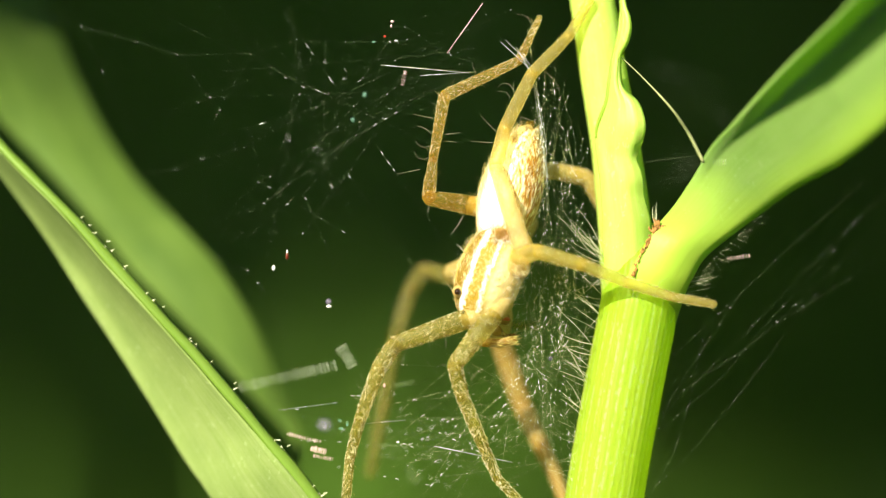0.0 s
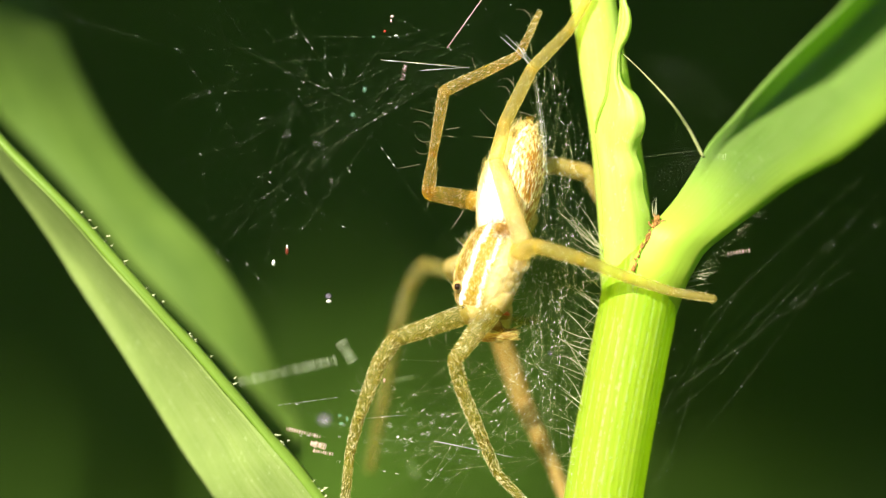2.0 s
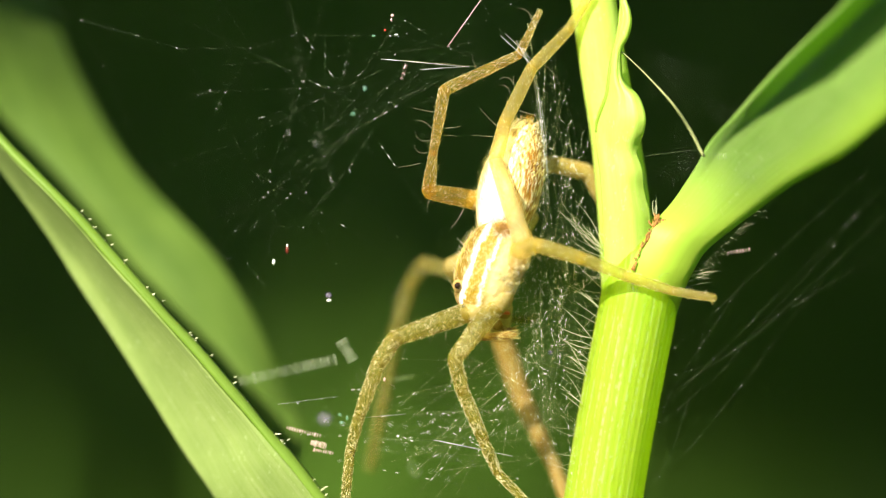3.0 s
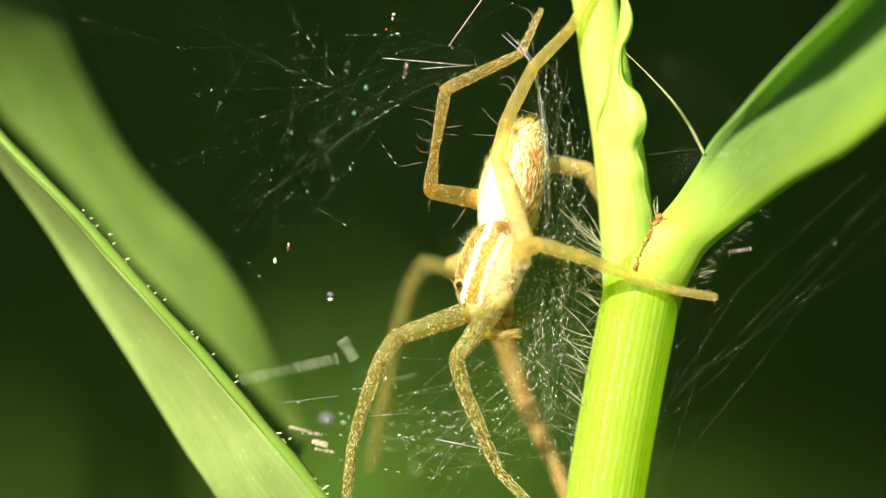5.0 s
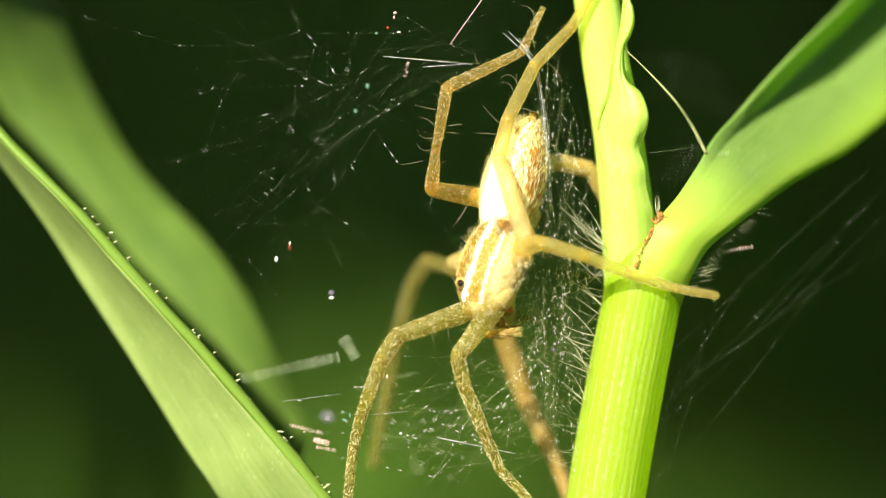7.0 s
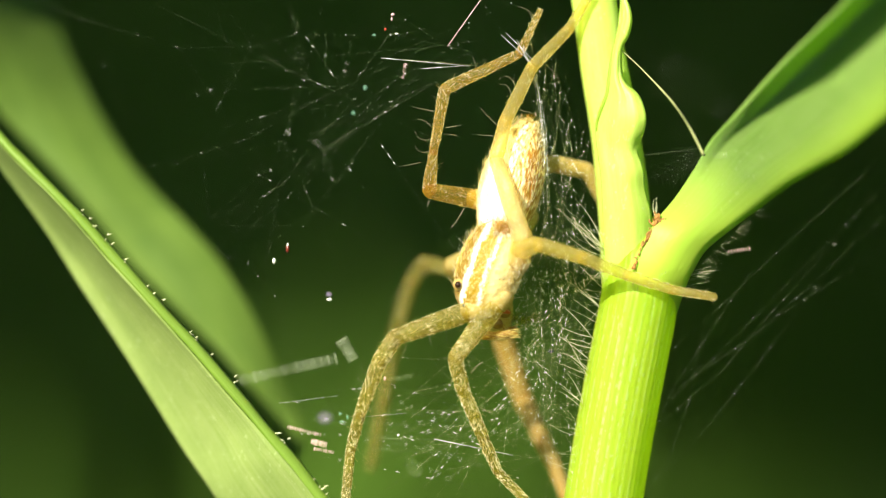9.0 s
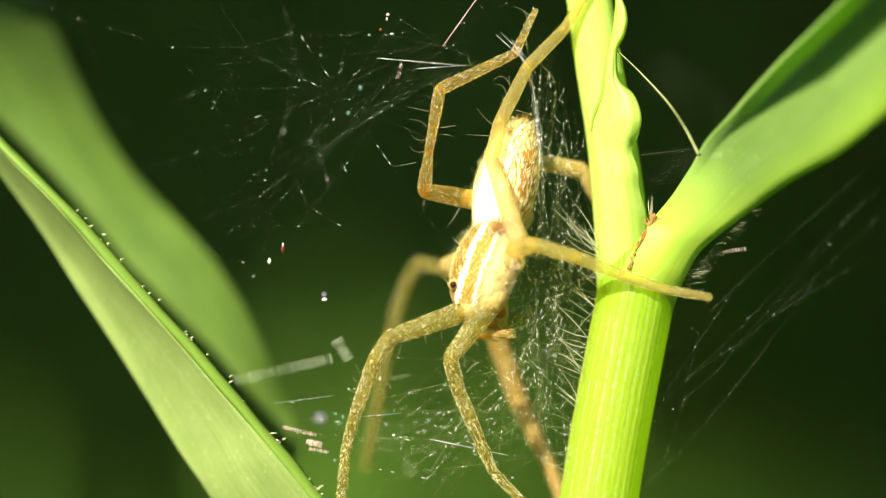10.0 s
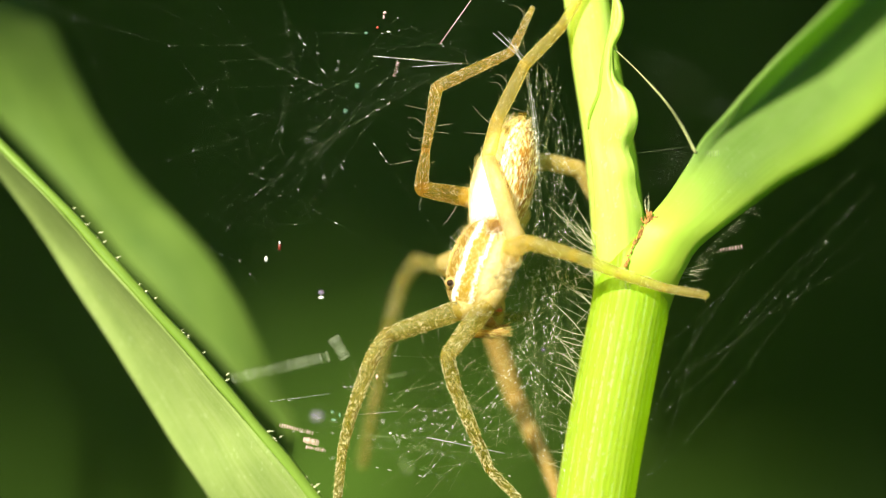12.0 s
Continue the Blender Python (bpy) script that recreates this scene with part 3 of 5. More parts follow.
    r3 = [(-20.28, 7.50, 15.67), (-19.86, 7.80, 12.75), (-19.45, 8.20, 10.04), (-19.03, 8.50, 8.47), (-18.61, 8.80, 7.11), (-18.06, 9.00, 5.74), (-17.39, 9.20, 4.38), (-16.60, 9.30, 3.00), (-15.69, 9.40, 1.63), (-14.78, 9.50, 0.25), (-13.74, 9.40, -1.12), (-12.70, 9.30, -2.50), (-11.66, 9.20, -3.87), (-10.62, 9.10, -5.13), (-9.70, 9.00, -6.38), (-8.79, 9.00, -7.53), (-7.87, 9.00, -8.56), (-7.06, 8.80, -9.35), (-6.23, 8.00, -10.44), (-5.05, 6.50, -12.61), (1.02, 4.00, -24.86)]
    sheet(bm, across(r1, r3, (0, 0.2, 0.4, 0.6, 0.8, 1), 80, lambda u, v: -0.9 * math.sin(math.pi * v)), 80, 4, 0.0002, (), 0.25, 7.0)
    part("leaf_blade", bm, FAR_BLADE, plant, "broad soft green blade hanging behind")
    # brown dried ligule along the leaf joint
    rnd = random.Random(2)
    line = spline([(8.30, -0.44, 1.23), (8.08, -0.48, 0.89), (7.87, -0.56, 0.50), (7.65, -0.60, 0.15), (7.46, -0.62, -0.24), (7.30, -0.62, -0.72)], 40)
    bm = bmesh.new()
    for i, p in enumerate(line):
        u = i / 40
        n = 7 if u < 0.2 or u > 0.93 else (3 if 0.3 < u < 0.5 else 1)
        for q in range(n):
            wide = 0.00010 if u < 0.2 else 0.00004
            c = mm(p) + Vector((rnd.gauss(0, wide), rnd.uniform(-0.00001, 0.00003), rnd.gauss(0, wide)))
            bead(bm, c, rnd.uniform(0.00002, 0.00006), (rnd.uniform(0.6, 1.4), 0.3, rnd.uniform(0.8, 2.0)))
    tube(bm, [mm(p) + Vector((rnd.gauss(0, 0.00002), 0, rnd.gauss(0, 0.00002))) for p in line], lambda u: 0.000012 + 0.00005 * noise.noise(Vector((u * 9, 0, 0))) ** 2 + 0.00008 * max(0, 0.25 - u), 7, flat=0.5)
    part("ligule", bm, LIGULE, plant, "torn brown dry ligule")
    # a dry fibre arching from the sheath to the blade
    bm = bmesh.new()
    arch = spline([mm(p) for p in ((6.82, 0.30, 7.71), (7.73, 0.20, 6.84), (8.82, 0.30, 5.67), (9.53, 0.90, 4.70), (10.10, 1.10, 3.62))], 40)
    tube(bm, arch, lambda u: 0.000018 + 0.000044 * math.sin(min(1, u * 1.15) * math.pi * 0.55) ** 2, 8)
    part("fibre", bm, AWN, plant, "thin pale dry fibre")
    # hairs of the stem and node
    bm = bmesh.new()

    def hair(root, way, length, r, bend=0.06):
        """A fine hair from a millimetre point; it bends a little to one side."""
        way = Vector(way).normalized()
        side = way.cross(Vector((0, 1, 0))) * (length * 0.001 * rnd.gauss(0, bend))
        spike(bm, mm(root), mm(root + way * length), r, side, 5)
    flank = (Vector((6.27, 0.20, 0.60)), Vector((6.19, 0.20, -1.28)), Vector((5.95, 0.20, -2.60)), Vector((5.37, 0.20, -6.00)), Vector((4.93, 0.20, -9.35)))
    for i in range(58):
        u = rnd.random() ** 1.15 * 3.999
        root = flank[int(u)].lerp(flank[int(u) + 1], u % 1)
        turn = radians(rnd.choice((rnd.gauss(150, 14), rnd.gauss(128, 12), rnd.gauss(172, 14), rnd.gauss(205, 20))))
        hair(root, (math.cos(turn), rnd.uniform(-0.5, 0.1), math.sin(turn)), rnd.uniform(0.4, 2.0) * (1 - 0.08 * u), rnd.uniform(0.000003, 0.000008))
    for i in range(17):
        u = 1.1 + 2.2 * rnd.random()
        root = flank[int(u)].lerp(flank[int(u) + 1], u % 1)
        turn = radians(rnd.gauss(142, 12))
        hair(root, (math.cos(turn), rnd.uniform(-0.25, 0.15), math.sin(turn)), rnd.uniform(1.1, 2.0), rnd.uniform(0.000010, 0.000016), 0.04)
    # a tuft that sweeps up beside the sheath
    for i in range(10):
        root = Vector((6.18, 0.30, -0.30 + 0.5 * rnd.random()))
        turn = radians(rnd.gauss(133, 8))
        hair(root, (math.cos(turn), rnd.uniform(-0.25, 0.25), math.sin(turn)), rnd.uniform(1.2, 2.8), rnd.uniform(0.000008, 0.000014), 0.08)
    for i in range(16):
        root = Vector((9.10, 0.40, -1.60)).lerp(Vector((9.55, 0.20, -0.75)), rnd.random())
        turn = radians(rnd.gauss(8, 16))
        hair(root, (math.cos(turn), rnd.uniform(-0.4, 0.3), math.sin(turn)), rnd.uniform(0.5, 1.6), rnd.uniform(0.000004, 0.000008), 0.05)
    for i in range(28):
        root = Vector((9.60, 0.00, -0.80)).lerp(Vector((12.20, 0.60, 1.55)), rnd.random())
        turn = radians(rnd.gauss(-28, 22))
        hair(root, (math.cos(turn), rnd.uniform(-0.3, 0.3), math.sin(turn)), rnd.uniform(0.25, 0.75), rnd.uniform(0.0000016, 0.000003))
    for i in range(5):
        hair(Vector((8.17, 0.20, 1.24)), (rnd.uniform(-0.1, 0.25), 0, 1), rnd.uniform(0.5, 1.0), 0.000010)
    part("hairs", bm, HAIR, plant, "fine white plant hairs")["kind"] = "stuff"
    # prickles on the rim of the front blade
    bm = bmesh.new()
    curve = spline(edge, 220)
    for p in curve[70:170]:
        if rnd.random() < 0.35:
            root = mm(p)
            for q in range(rnd.choice((1, 1, 2, 3))):
                r = root + Vector((rnd.gauss(0, 0.0001), -0.00005, rnd.gauss(0, 0.0001)))
                spike(bm, r, r + Vector((rnd.uniform(0.0001, 0.00022), -0.0001, rnd.uniform(0.0, 0.00012))), 0.00003)
    part("prickles", bm, HAIR, front_blade, "tiny glassy prickles")["kind"] = "stuff"


# ---- the spider ----
def limb_mesh(bm, a, b, ra, rb, bulge=0.08, seed=0.0):
    """One leg segment: a tapered, slightly swollen tube with domed ends that reach into its joints."""
    way = (b - a).normalized()
    a, b = a - way * (0.75 * ra), b + way * (0.75 * rb)
    length = (b - a).length
    steps = [0.0, 0.04, 0.12, 0.25, 0.45, 0.7, 1.0]
    along = [s * ra for s in steps] + [ra + (length - ra - rb) * i / 16 for i in range(1, 16)] + [length - s * rb for s in steps[::-1]]

    def dome(d, r):
        return math.sqrt(max(0.0025, 1 - (1 - min(1.0, d / r)) ** 2))
    wide = [(ra + (rb - ra) * s / length) * (1 + bulge * math.sin(math.pi * s / length)) * dome(s, ra) * dome(length - s, rb) for s in along]
    last = len(along) - 1
    tube(bm, [a + way * s for s in along], lambda u: wide[round(u * last)], 18, lambda u, w: 1 + 0.025 * noise.noise(Vector((u * 5, math.cos(w) * 2 + seed, math.sin(w) * 2))))
    return bm


SEGMENTS = ("femur", "patella", "tibia", "metatarsus", "tarsus")


def build_leg(spider, joints, material, seed, spines=6, long=1.0, dust=100, thorns=()):
    """joints: millimetre points with the leg's width there, from hip to claw."""
    rnd = random.Random(seed)
    pts = [mm(p) for p, w in joints]
    rad = [w * 0.0005 for p, w in joints]
    leg = thing("leg", pts[0] - parent_place(spider), "", "")
    leg.parent = spider
    tagged(leg, "")
    names = SEGMENTS if len(pts) == 6 else SEGMENTS[-(len(pts) - 1):]
    hair, scale = bmesh.new(), bmesh.new()
    hip = pts[0].lerp(pts[1], 0.13)
    if seed not in (6, 7):
        part("trochanter", limb_mesh(bmesh.new(), pts[0].lerp(pts[1], -0.04), hip, rad[0] * 1.02, rad[0] * 1.02, 0.03, seed + 9), COXA, leg, "pale gold")
    for i in range(len(pts) - 1):
        bm = limb_mesh(bmesh.new(), pts[i], pts[i + 1], rad[i], rad[i + 1], 0.06, seed + i)
        part(names[i], bm, PALE_SKIN if seed == 6 and i == 0 else material, leg)
        way = pts[i + 1] - pts[i]
        length = way.length
        way.normalize()
        a, b = sides_of(way)
        for k in range(int(length * 1000 * dust)):
            u, w = rnd.random(), rnd.uniform(0, 2 * math.pi)
            r = rad[i] + (rad[i + 1] - rad[i]) * u
            out = a * math.cos(w) + b * math.sin(w)
            root = pts[i] + way * (u * length) + out * (r * (0.985 + 0.06 * math.sin(math.pi * u)))
            l = rnd.uniform(0.00006, 0.00014)
            if k % 9:
                skew = way.cross(out) * rnd.gauss(0, 0.22)
                spike(scale, root, root + (out * rnd.uniform(-0.02, 0.07) + way + skew) * l, rnd.uniform(0.000006, 0.000013) * (1.0 if dust > 120 else 0.7), out * 0.000012, 3)
            else:
                spike(hair, root, root + (out * rnd.uniform(0.3, 0.9) + way * 0.7) * l * 2.3, 0.000005, steps=2)
        for k in range(0 if thorns else spines if i in (0, 2, 3) else spines // 3):
            u, w = rnd.uniform(0.1, 0.95), rnd.uniform(0, 2 * math.pi)
            r = rad[i] + (rad[i + 1] - rad[i]) * u
            out = a * math.cos(w) + b * math.sin(w)
            root = pts[i] + way * (u * length) + out * (r * 0.9)
            l = rnd.uniform(0.0003, 0.0010) * long
            tip = root + (out * 0.85 + way * rnd.uniform(0.2, 0.7)) * l
            thorn = bmesh.new()
            spike(thorn, root, tip, 0.000013, way * (rnd.choice((0.03, 0.0, -0.08, -0.35)) * l), 6)
            part("spine", thorn, SPINE, leg)
    for root, tip, hook in thorns:
        root, tip = mm(root), mm(tip)
        thorn = bmesh.new()
        spike(thorn, root, tip, 0.000013 if (tip - root).length > 0.0006 else 0.000009, (tip - root).cross(Vector((0, 1, 0))) * hook, 8)
        part("spine", thorn, SPINE, leg)
    part("setae", hair, SETA, leg, "fine pale hairs")["kind"] = "stuff"
    part("scale_hair", scale, SCALE, leg, "flat bright scale hairs")["kind"] = "stuff"
    return leg


def body_frame(a, b, dorsal):
    """A pose whose z runs from a to b and whose -y is the back of the animal."""
    z = (b - a).normalized()
    y = -(dorsal - z * dorsal.dot(z)).normalized()
    x = y.cross(z)
    m = Matrix((x, y, z)).transposed().to_4x4()
    m.translation = (a + b) / 2
    return m


def abdomen_material(half):
    k = Nodes("abdomen_skin")
    co = k.coords((1, 1, 1))
    sep = k.add("ShaderNodeSeparateXYZ")
    k.link(co, sep.inputs[0])
    scales = k.noise(k.coords((10500, 10500, 2300)), 1.0, 3)
    broad = k.noise(k.coords((1900, 1900, 1000)), 1.0, 4)
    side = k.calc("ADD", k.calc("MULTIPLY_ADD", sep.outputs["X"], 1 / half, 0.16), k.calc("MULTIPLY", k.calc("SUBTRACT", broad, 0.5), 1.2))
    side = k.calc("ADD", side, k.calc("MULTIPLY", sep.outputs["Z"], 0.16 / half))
    # Pattern runs cream to brown, with the off-sun flank's shade painted in.
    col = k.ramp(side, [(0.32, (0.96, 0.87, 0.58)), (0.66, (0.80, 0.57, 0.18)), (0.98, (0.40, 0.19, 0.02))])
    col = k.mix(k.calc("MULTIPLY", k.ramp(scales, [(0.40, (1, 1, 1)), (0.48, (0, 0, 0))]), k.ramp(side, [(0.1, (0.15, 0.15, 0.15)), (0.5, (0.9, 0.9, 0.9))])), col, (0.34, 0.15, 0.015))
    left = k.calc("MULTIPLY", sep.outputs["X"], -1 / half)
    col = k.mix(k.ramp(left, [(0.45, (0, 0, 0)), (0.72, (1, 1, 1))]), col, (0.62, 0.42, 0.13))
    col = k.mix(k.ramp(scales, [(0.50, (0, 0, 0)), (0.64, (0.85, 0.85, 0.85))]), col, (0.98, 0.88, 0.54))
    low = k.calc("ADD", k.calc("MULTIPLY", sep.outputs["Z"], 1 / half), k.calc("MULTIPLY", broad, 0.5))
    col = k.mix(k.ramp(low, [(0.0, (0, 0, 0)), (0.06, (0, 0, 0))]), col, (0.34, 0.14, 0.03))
    k.link(col, k.bsdf.inputs["Base Color"])
    k.bsdf.inputs["Roughness"].default_value = 0.45
    k.bsdf.inputs["Specular IOR Level"].default_value = 0.25
    k.bsdf.inputs["Subsurface Weight"].default_value = 0.05
    k.bsdf.inputs["Subsurface Radius"].default_value = (1.0, 0.6, 0.25)
    k.bsdf.inputs["Subsurface Scale"].default_value = 0.0003
    k.link(k.bump(k.calc("ADD", scales, broad), 0.00006), k.bsdf.inputs["Normal"])
    return k.mat


def carapace_material(half):
    """Brown back with two white stripes, pale flanks."""
    k = Nodes("carapace_skin")
    co = k.coords((1, 1, 1))
    sep = k.add("ShaderNodeSeparateXYZ")
    k.link(co, sep.inputs[0])
    grain = k.noise(k.coords((17000, 17000, 7000)), 1.0, 3)
    broad = k.noise(k.coords((2500, 2500, 1200)), 1.0, 3)
    u = k.calc("MULTIPLY", sep.outputs["X"], 1 / half)
    u = k.calc("ADD", u, k.calc("MULTIPLY", k.calc("SUBTRACT", broad, 0.5), 0.26))
    u = k.calc("ADD", u, k.calc("MULTIPLY", k.calc("SUBTRACT", grain, 0.5), 0.36))
    u = k.calc("MULTIPLY_ADD", u, -0.5, 0.5)
    pale, brown, white = (0.55, 0.40, 0.06), (0.20, 0.115, 0.004), (0.97, 0.92, 0.70)
    col = k.ramp(u, [(0.0, pale), (0.08, pale), (0.12, brown), (0.30, brown), (0.325, white), (0.39, white), (0.415, (0.29, 0.18, 0.006)),
                     (0.605, (0.32, 0.20, 0.008)), (0.63, white), (0.645, white), (0.668, (0.36, 0.23, 0.015)), (0.76, (0.74, 0.60, 0.24)), (1.0, (0.62, 0.47, 0.14))])
    col = k.mix(k.ramp(grain, [(0.53, (0, 0, 0)), (0.68, (0.6, 0.6, 0.6))]), col, (0.88, 0.72, 0.36))
    k.link(col, k.bsdf.inputs["Base Color"])
    k.bsdf.inputs["Roughness"].default_value = 0.45
    k.bsdf.inputs["Specular IOR Level"].default_value = 0.25
    k.bsdf.inputs["Subsurface Weight"].default_value = 0.05
    k.bsdf.inputs["Subsurface Radius"].default_value = (1.0, 0.6, 0.25)
    k.bsdf.inputs["Subsurface Scale"].default_value = 0.0003
    k.link(k.bump(grain, 0.00005), k.bsdf.inputs["Normal"])
    return k.mat


def egg(bm, half_length, profile, wide, deep, rings=48, sides=48, rough=0.02):
    """A closed body along z: profile(u) gives the share of the width at u from 0 to 1."""
    rows = []
    for i in range(rings + 1):
        u = i / rings
        z = (2 * u - 1) * half_length
        r = max(0.02, profile(u))
        row = []
        for k in range(sides):
            w = 2 * math.pi * k / sides
            s = r * (1 + rough * noise.noise(Vector((math.cos(w) * 2.2, math.sin(w) * 2.2, u * 7))))
            row.append(bm.verts.new((wide * s * math.cos(w), deep * s * math.sin(w), z)))
        rows.append(row)
    for i in range(rings):
        for k in range(sides):
            q = (k + 1) % sides
            bm.faces.new((rows[i][k], rows[i][q], rows[i + 1][q], rows[i + 1][k]))
    bm.faces.new(rows[0][::-1])
    bm.faces.new(rows[-1])
    return bm


def fur(m, half_length, profile, wide, deep, count, length, lean, seed):
    """Short hairs over a body from egg(), leaning along its axis."""
    rnd = random.Random(seed)
    bm = bmesh.new()
    for i in range(count):
        u, w = rnd.uniform(0.03, 0.97), rnd.uniform(0, 2 * math.pi)
        r = profile(u) * 0.99
        p = Vector((wide * r * math.cos(w), deep * r * math.sin(w), (2 * u - 1) * half_length))
        n = Vector((math.cos(w) / wide, math.sin(w) / deep, 0)).normalized()
        l = length * rnd.uniform(0.5, 1.3)
        rise = rnd.uniform(0.02, 0.14) if i % 5 else rnd.uniform(0.4, 0.9)
        tip = p + (n * rise + Vector((rnd.gauss(0, 0.18), rnd.gauss(0, 0.18), lean))) * l
        spike(bm, m @ p, m @ tip, rnd.uniform(0.000004, 0.000009), steps=2)
    return bm


def build_spider():
    spider = thing("spider", mm((2.08, 0.00, 0.46)), "pale tan striped young spider hanging head down in its web", "spider")
    # abdomen
    a, b = mm((1.93, 0.50, -0.11)), mm((3.36, 0.90, 5.08))
    m = body_frame(a, b, Vector((-0.35, -0.93, 0.1)))
    hl, wide, deep = (b - a).length / 2, 0.00124, 0.00120

    def abdomen_profile(u):
        return max(0.0, math.sin(math.pi * u ** 1.0)) ** 0.6 * (1.04 - 0.12 * u)
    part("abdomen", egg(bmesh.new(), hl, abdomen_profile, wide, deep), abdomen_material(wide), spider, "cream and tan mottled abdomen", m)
    part("pale_hairs", fur(m, hl, abdomen_profile, wide * 1.01, deep * 1.01, 800, 0.00034, 0.8, 15), PALE_SETA, spider, "cream hairs lying over the abdomen")["kind"] = "stuff"
    part("abdomen_hairs", fur(m, hl, abdomen_profile, wide, deep, 2300, 0.00030, 0.95, 5), SETA, spider)["kind"] = "stuff"
    bm = bmesh.new()
    for dx in (-1, 0, 1):
        tube(bm, [b + Vector((dx * 0.00008, 0.0, -0.00012)), b + Vector((dx * 0.0001 + 0.00004, 0, 0.00006)), b + Vector((dx * 0.00011 + 0.00006, 0, 0.00013))],
             lambda u: 0.00008 * (1.05 - 0.6 * u), 8)
    part("spinnerets", bm, LEG_WARM, spider)
    # carapace
    a, b = mm((2.52, 0.10, 1.15)), mm((1.13, -0.20, -2.62))
    m = body_frame(a, b, Vector((-0.42, -0.9, 0.0)))
    hl, wide, deep = (b - a).length / 2, 0.00128, 0.00108

    def carapace_profile(u):
        return max(0.0, 1 - abs(2 * u - 1) ** 3.2) ** 0.5 * (0.66 + 0.36 * math.sin(math.pi * min(1.0, 0.12 + u * 0.72))) * (1 - 0.12 * u ** 4)
    part("carapace", egg(bmesh.new(), hl, carapace_profile, wide, deep), carapace_material(wide), spider, "brown carapace with two white stripes", m)
    part("pale_hairs", fur(m, hl, carapace_profile, wide * 1.01, deep * 1.01, 800, 0.00042, -0.5, 16), PALE_SETA, spider, "cream hairs lying over the carapace")["kind"] = "stuff"
    part("carapace_hairs", fur(m, hl, carapace_profile, wide, deep, 2400, 0.00026, -0.8, 6), SETA, spider)["kind"] = "stuff"
    part("brown_hairs", fur(m, hl, carapace_profile, wide * 1.005, deep * 1.005, 700, 0.00026, -0.8, 18), TUFT, spider, "brown hairs lying over the carapace")["kind"] = "stuff"
    bm = bmesh.new()
    rnd = random.Random(31)
    for i in range(190):
        p = mm((2.37, -0.94, 0.86)) + Vector((rnd.gauss(0, 0.00021), rnd.uniform(0, 0.00022), rnd.gauss(0, 0.00016)))
        spike(bm, p, p + Vector((rnd.gauss(0, 0.00016), rnd.uniform(-0.00016, -0.00004), rnd.gauss(0, 0.00016))), 0.000010, steps=2)
    pale = bmesh.new()
    for i in range(110):
        turn = rnd.uniform(0, 2 * math.pi)
        way = Vector((math.cos(turn), rnd.uniform(-0.5, -0.1), math.sin(turn)))
        p = mm((2.37, -0.90, 0.84)) + Vector((way.x * 0.00032, rnd.uniform(-0.00002, 0.00012), way.z * 0.00028))
        spike(pale, p, p + way * rnd.uniform(0.00018, 0.00036), 0.000009, steps=2)
    part("pale_hairs", pale, PALE_SETA, spider, "cream hairs round the waist tuft")["kind"] = "stuff"
    part("waist_hair", bm, TUFT, spider, "red-brown hair tuft at the waist")["kind"] = "stuff"
    # eyes
    for place, r in (((0.60, -0.72, -1.36), 0.00014), ((0.82, -0.70, -2.16), 0.00007)):
        bm = bmesh.new()
        bmesh.ops.create_uvsphere(bm, u_segments=20, v_segments=12, radius=r * 1.7, matrix=Matrix.Translation(mm(place) + Vector((0.00004, 0.00017, 0))))
        socket = part("eye_socket", bm, EYE_RING, spider)
        bm = bmesh.new()
        bmesh.ops.create_uvsphere(bm, u_segments=20, v_segments=12, radius=r, matrix=Matrix.Translation(mm(place)))
        part("eye", bm, EYE, socket, "dark glossy eye")
    # jaws, feelers, coxae
    for p, q, w in (((2.95, -1.05, -0.11), (2.82, -0.90, -0.54), 0.74), ((2.48, -0.66, -1.10), (2.25, -0.66, -1.71), 0.70)):
        root = part("coxa", limb_mesh(bmesh.new(), mm(p), mm(q), w * 0.0005, w * 0.00046, 0.10), PALE_SKIN, spider, "pale translucent leg root")
        bm = bmesh.new()
        for i in range(170):
            out = Vector((rnd.gauss(0.2, 1), rnd.gauss(-0.4, 0.7), rnd.gauss(-0.2, 1))).normalized()
            c = mm(p).lerp(mm(q), rnd.random()) + out * (w * 0.00048)
            spike(bm, c, c + (out * rnd.uniform(0.1, 0.9) + Vector((0.1, 0, -0.6))) * rnd.uniform(0.00014, 0.00032), rnd.uniform(0.000005, 0.000009), steps=2)
        part("setae", bm, rnd.choice((SETA, PALE_SETA)), root, "fine pale hairs")["kind"] = "stuff"
    part("fang", limb_mesh(bmesh.new(), mm((2.21, -0.05, -2.32)), mm((2.56, 0.00, -2.43)), 0.00012, 0.00006), FANG, spider, "small red fang")
    for p, q in (((2.09, 0.50, -2.33), (2.50, 0.70, -2.46)), ((1.69, 0.20, -2.58), (2.17, 0.40, -2.91))):
        part("jaw", limb_mesh(bmesh.new(), mm(p), mm(q), 0.0003, 0.00018), JAW, spider, "orange-brown jaw")
    for line, w, skin, furred in ((((1.43, -0.30, -3.27), (1.90, -0.35, -3.31), (2.40, -0.30, -3.27), (2.88, -0.20, -3.23)), 0.36, JAW, 260), (((2.09, 0.60, -2.85), (2.37, 0.50, -3.07), (2.63, 0.50, -3.11), (2.92, 0.60, -3.05)), 0.30, JAW, 160), (((2.22, 2.60, -2.53), (2.69, 4.00, -2.71), (3.26, 4.60, -2.79), (3.75, 5.00, -2.70)), 0.46, LEG_SHADE_CLEAR, 40)):
        pts = [mm(p) for p in spline(line, 24)]
        bm = bmesh.new()
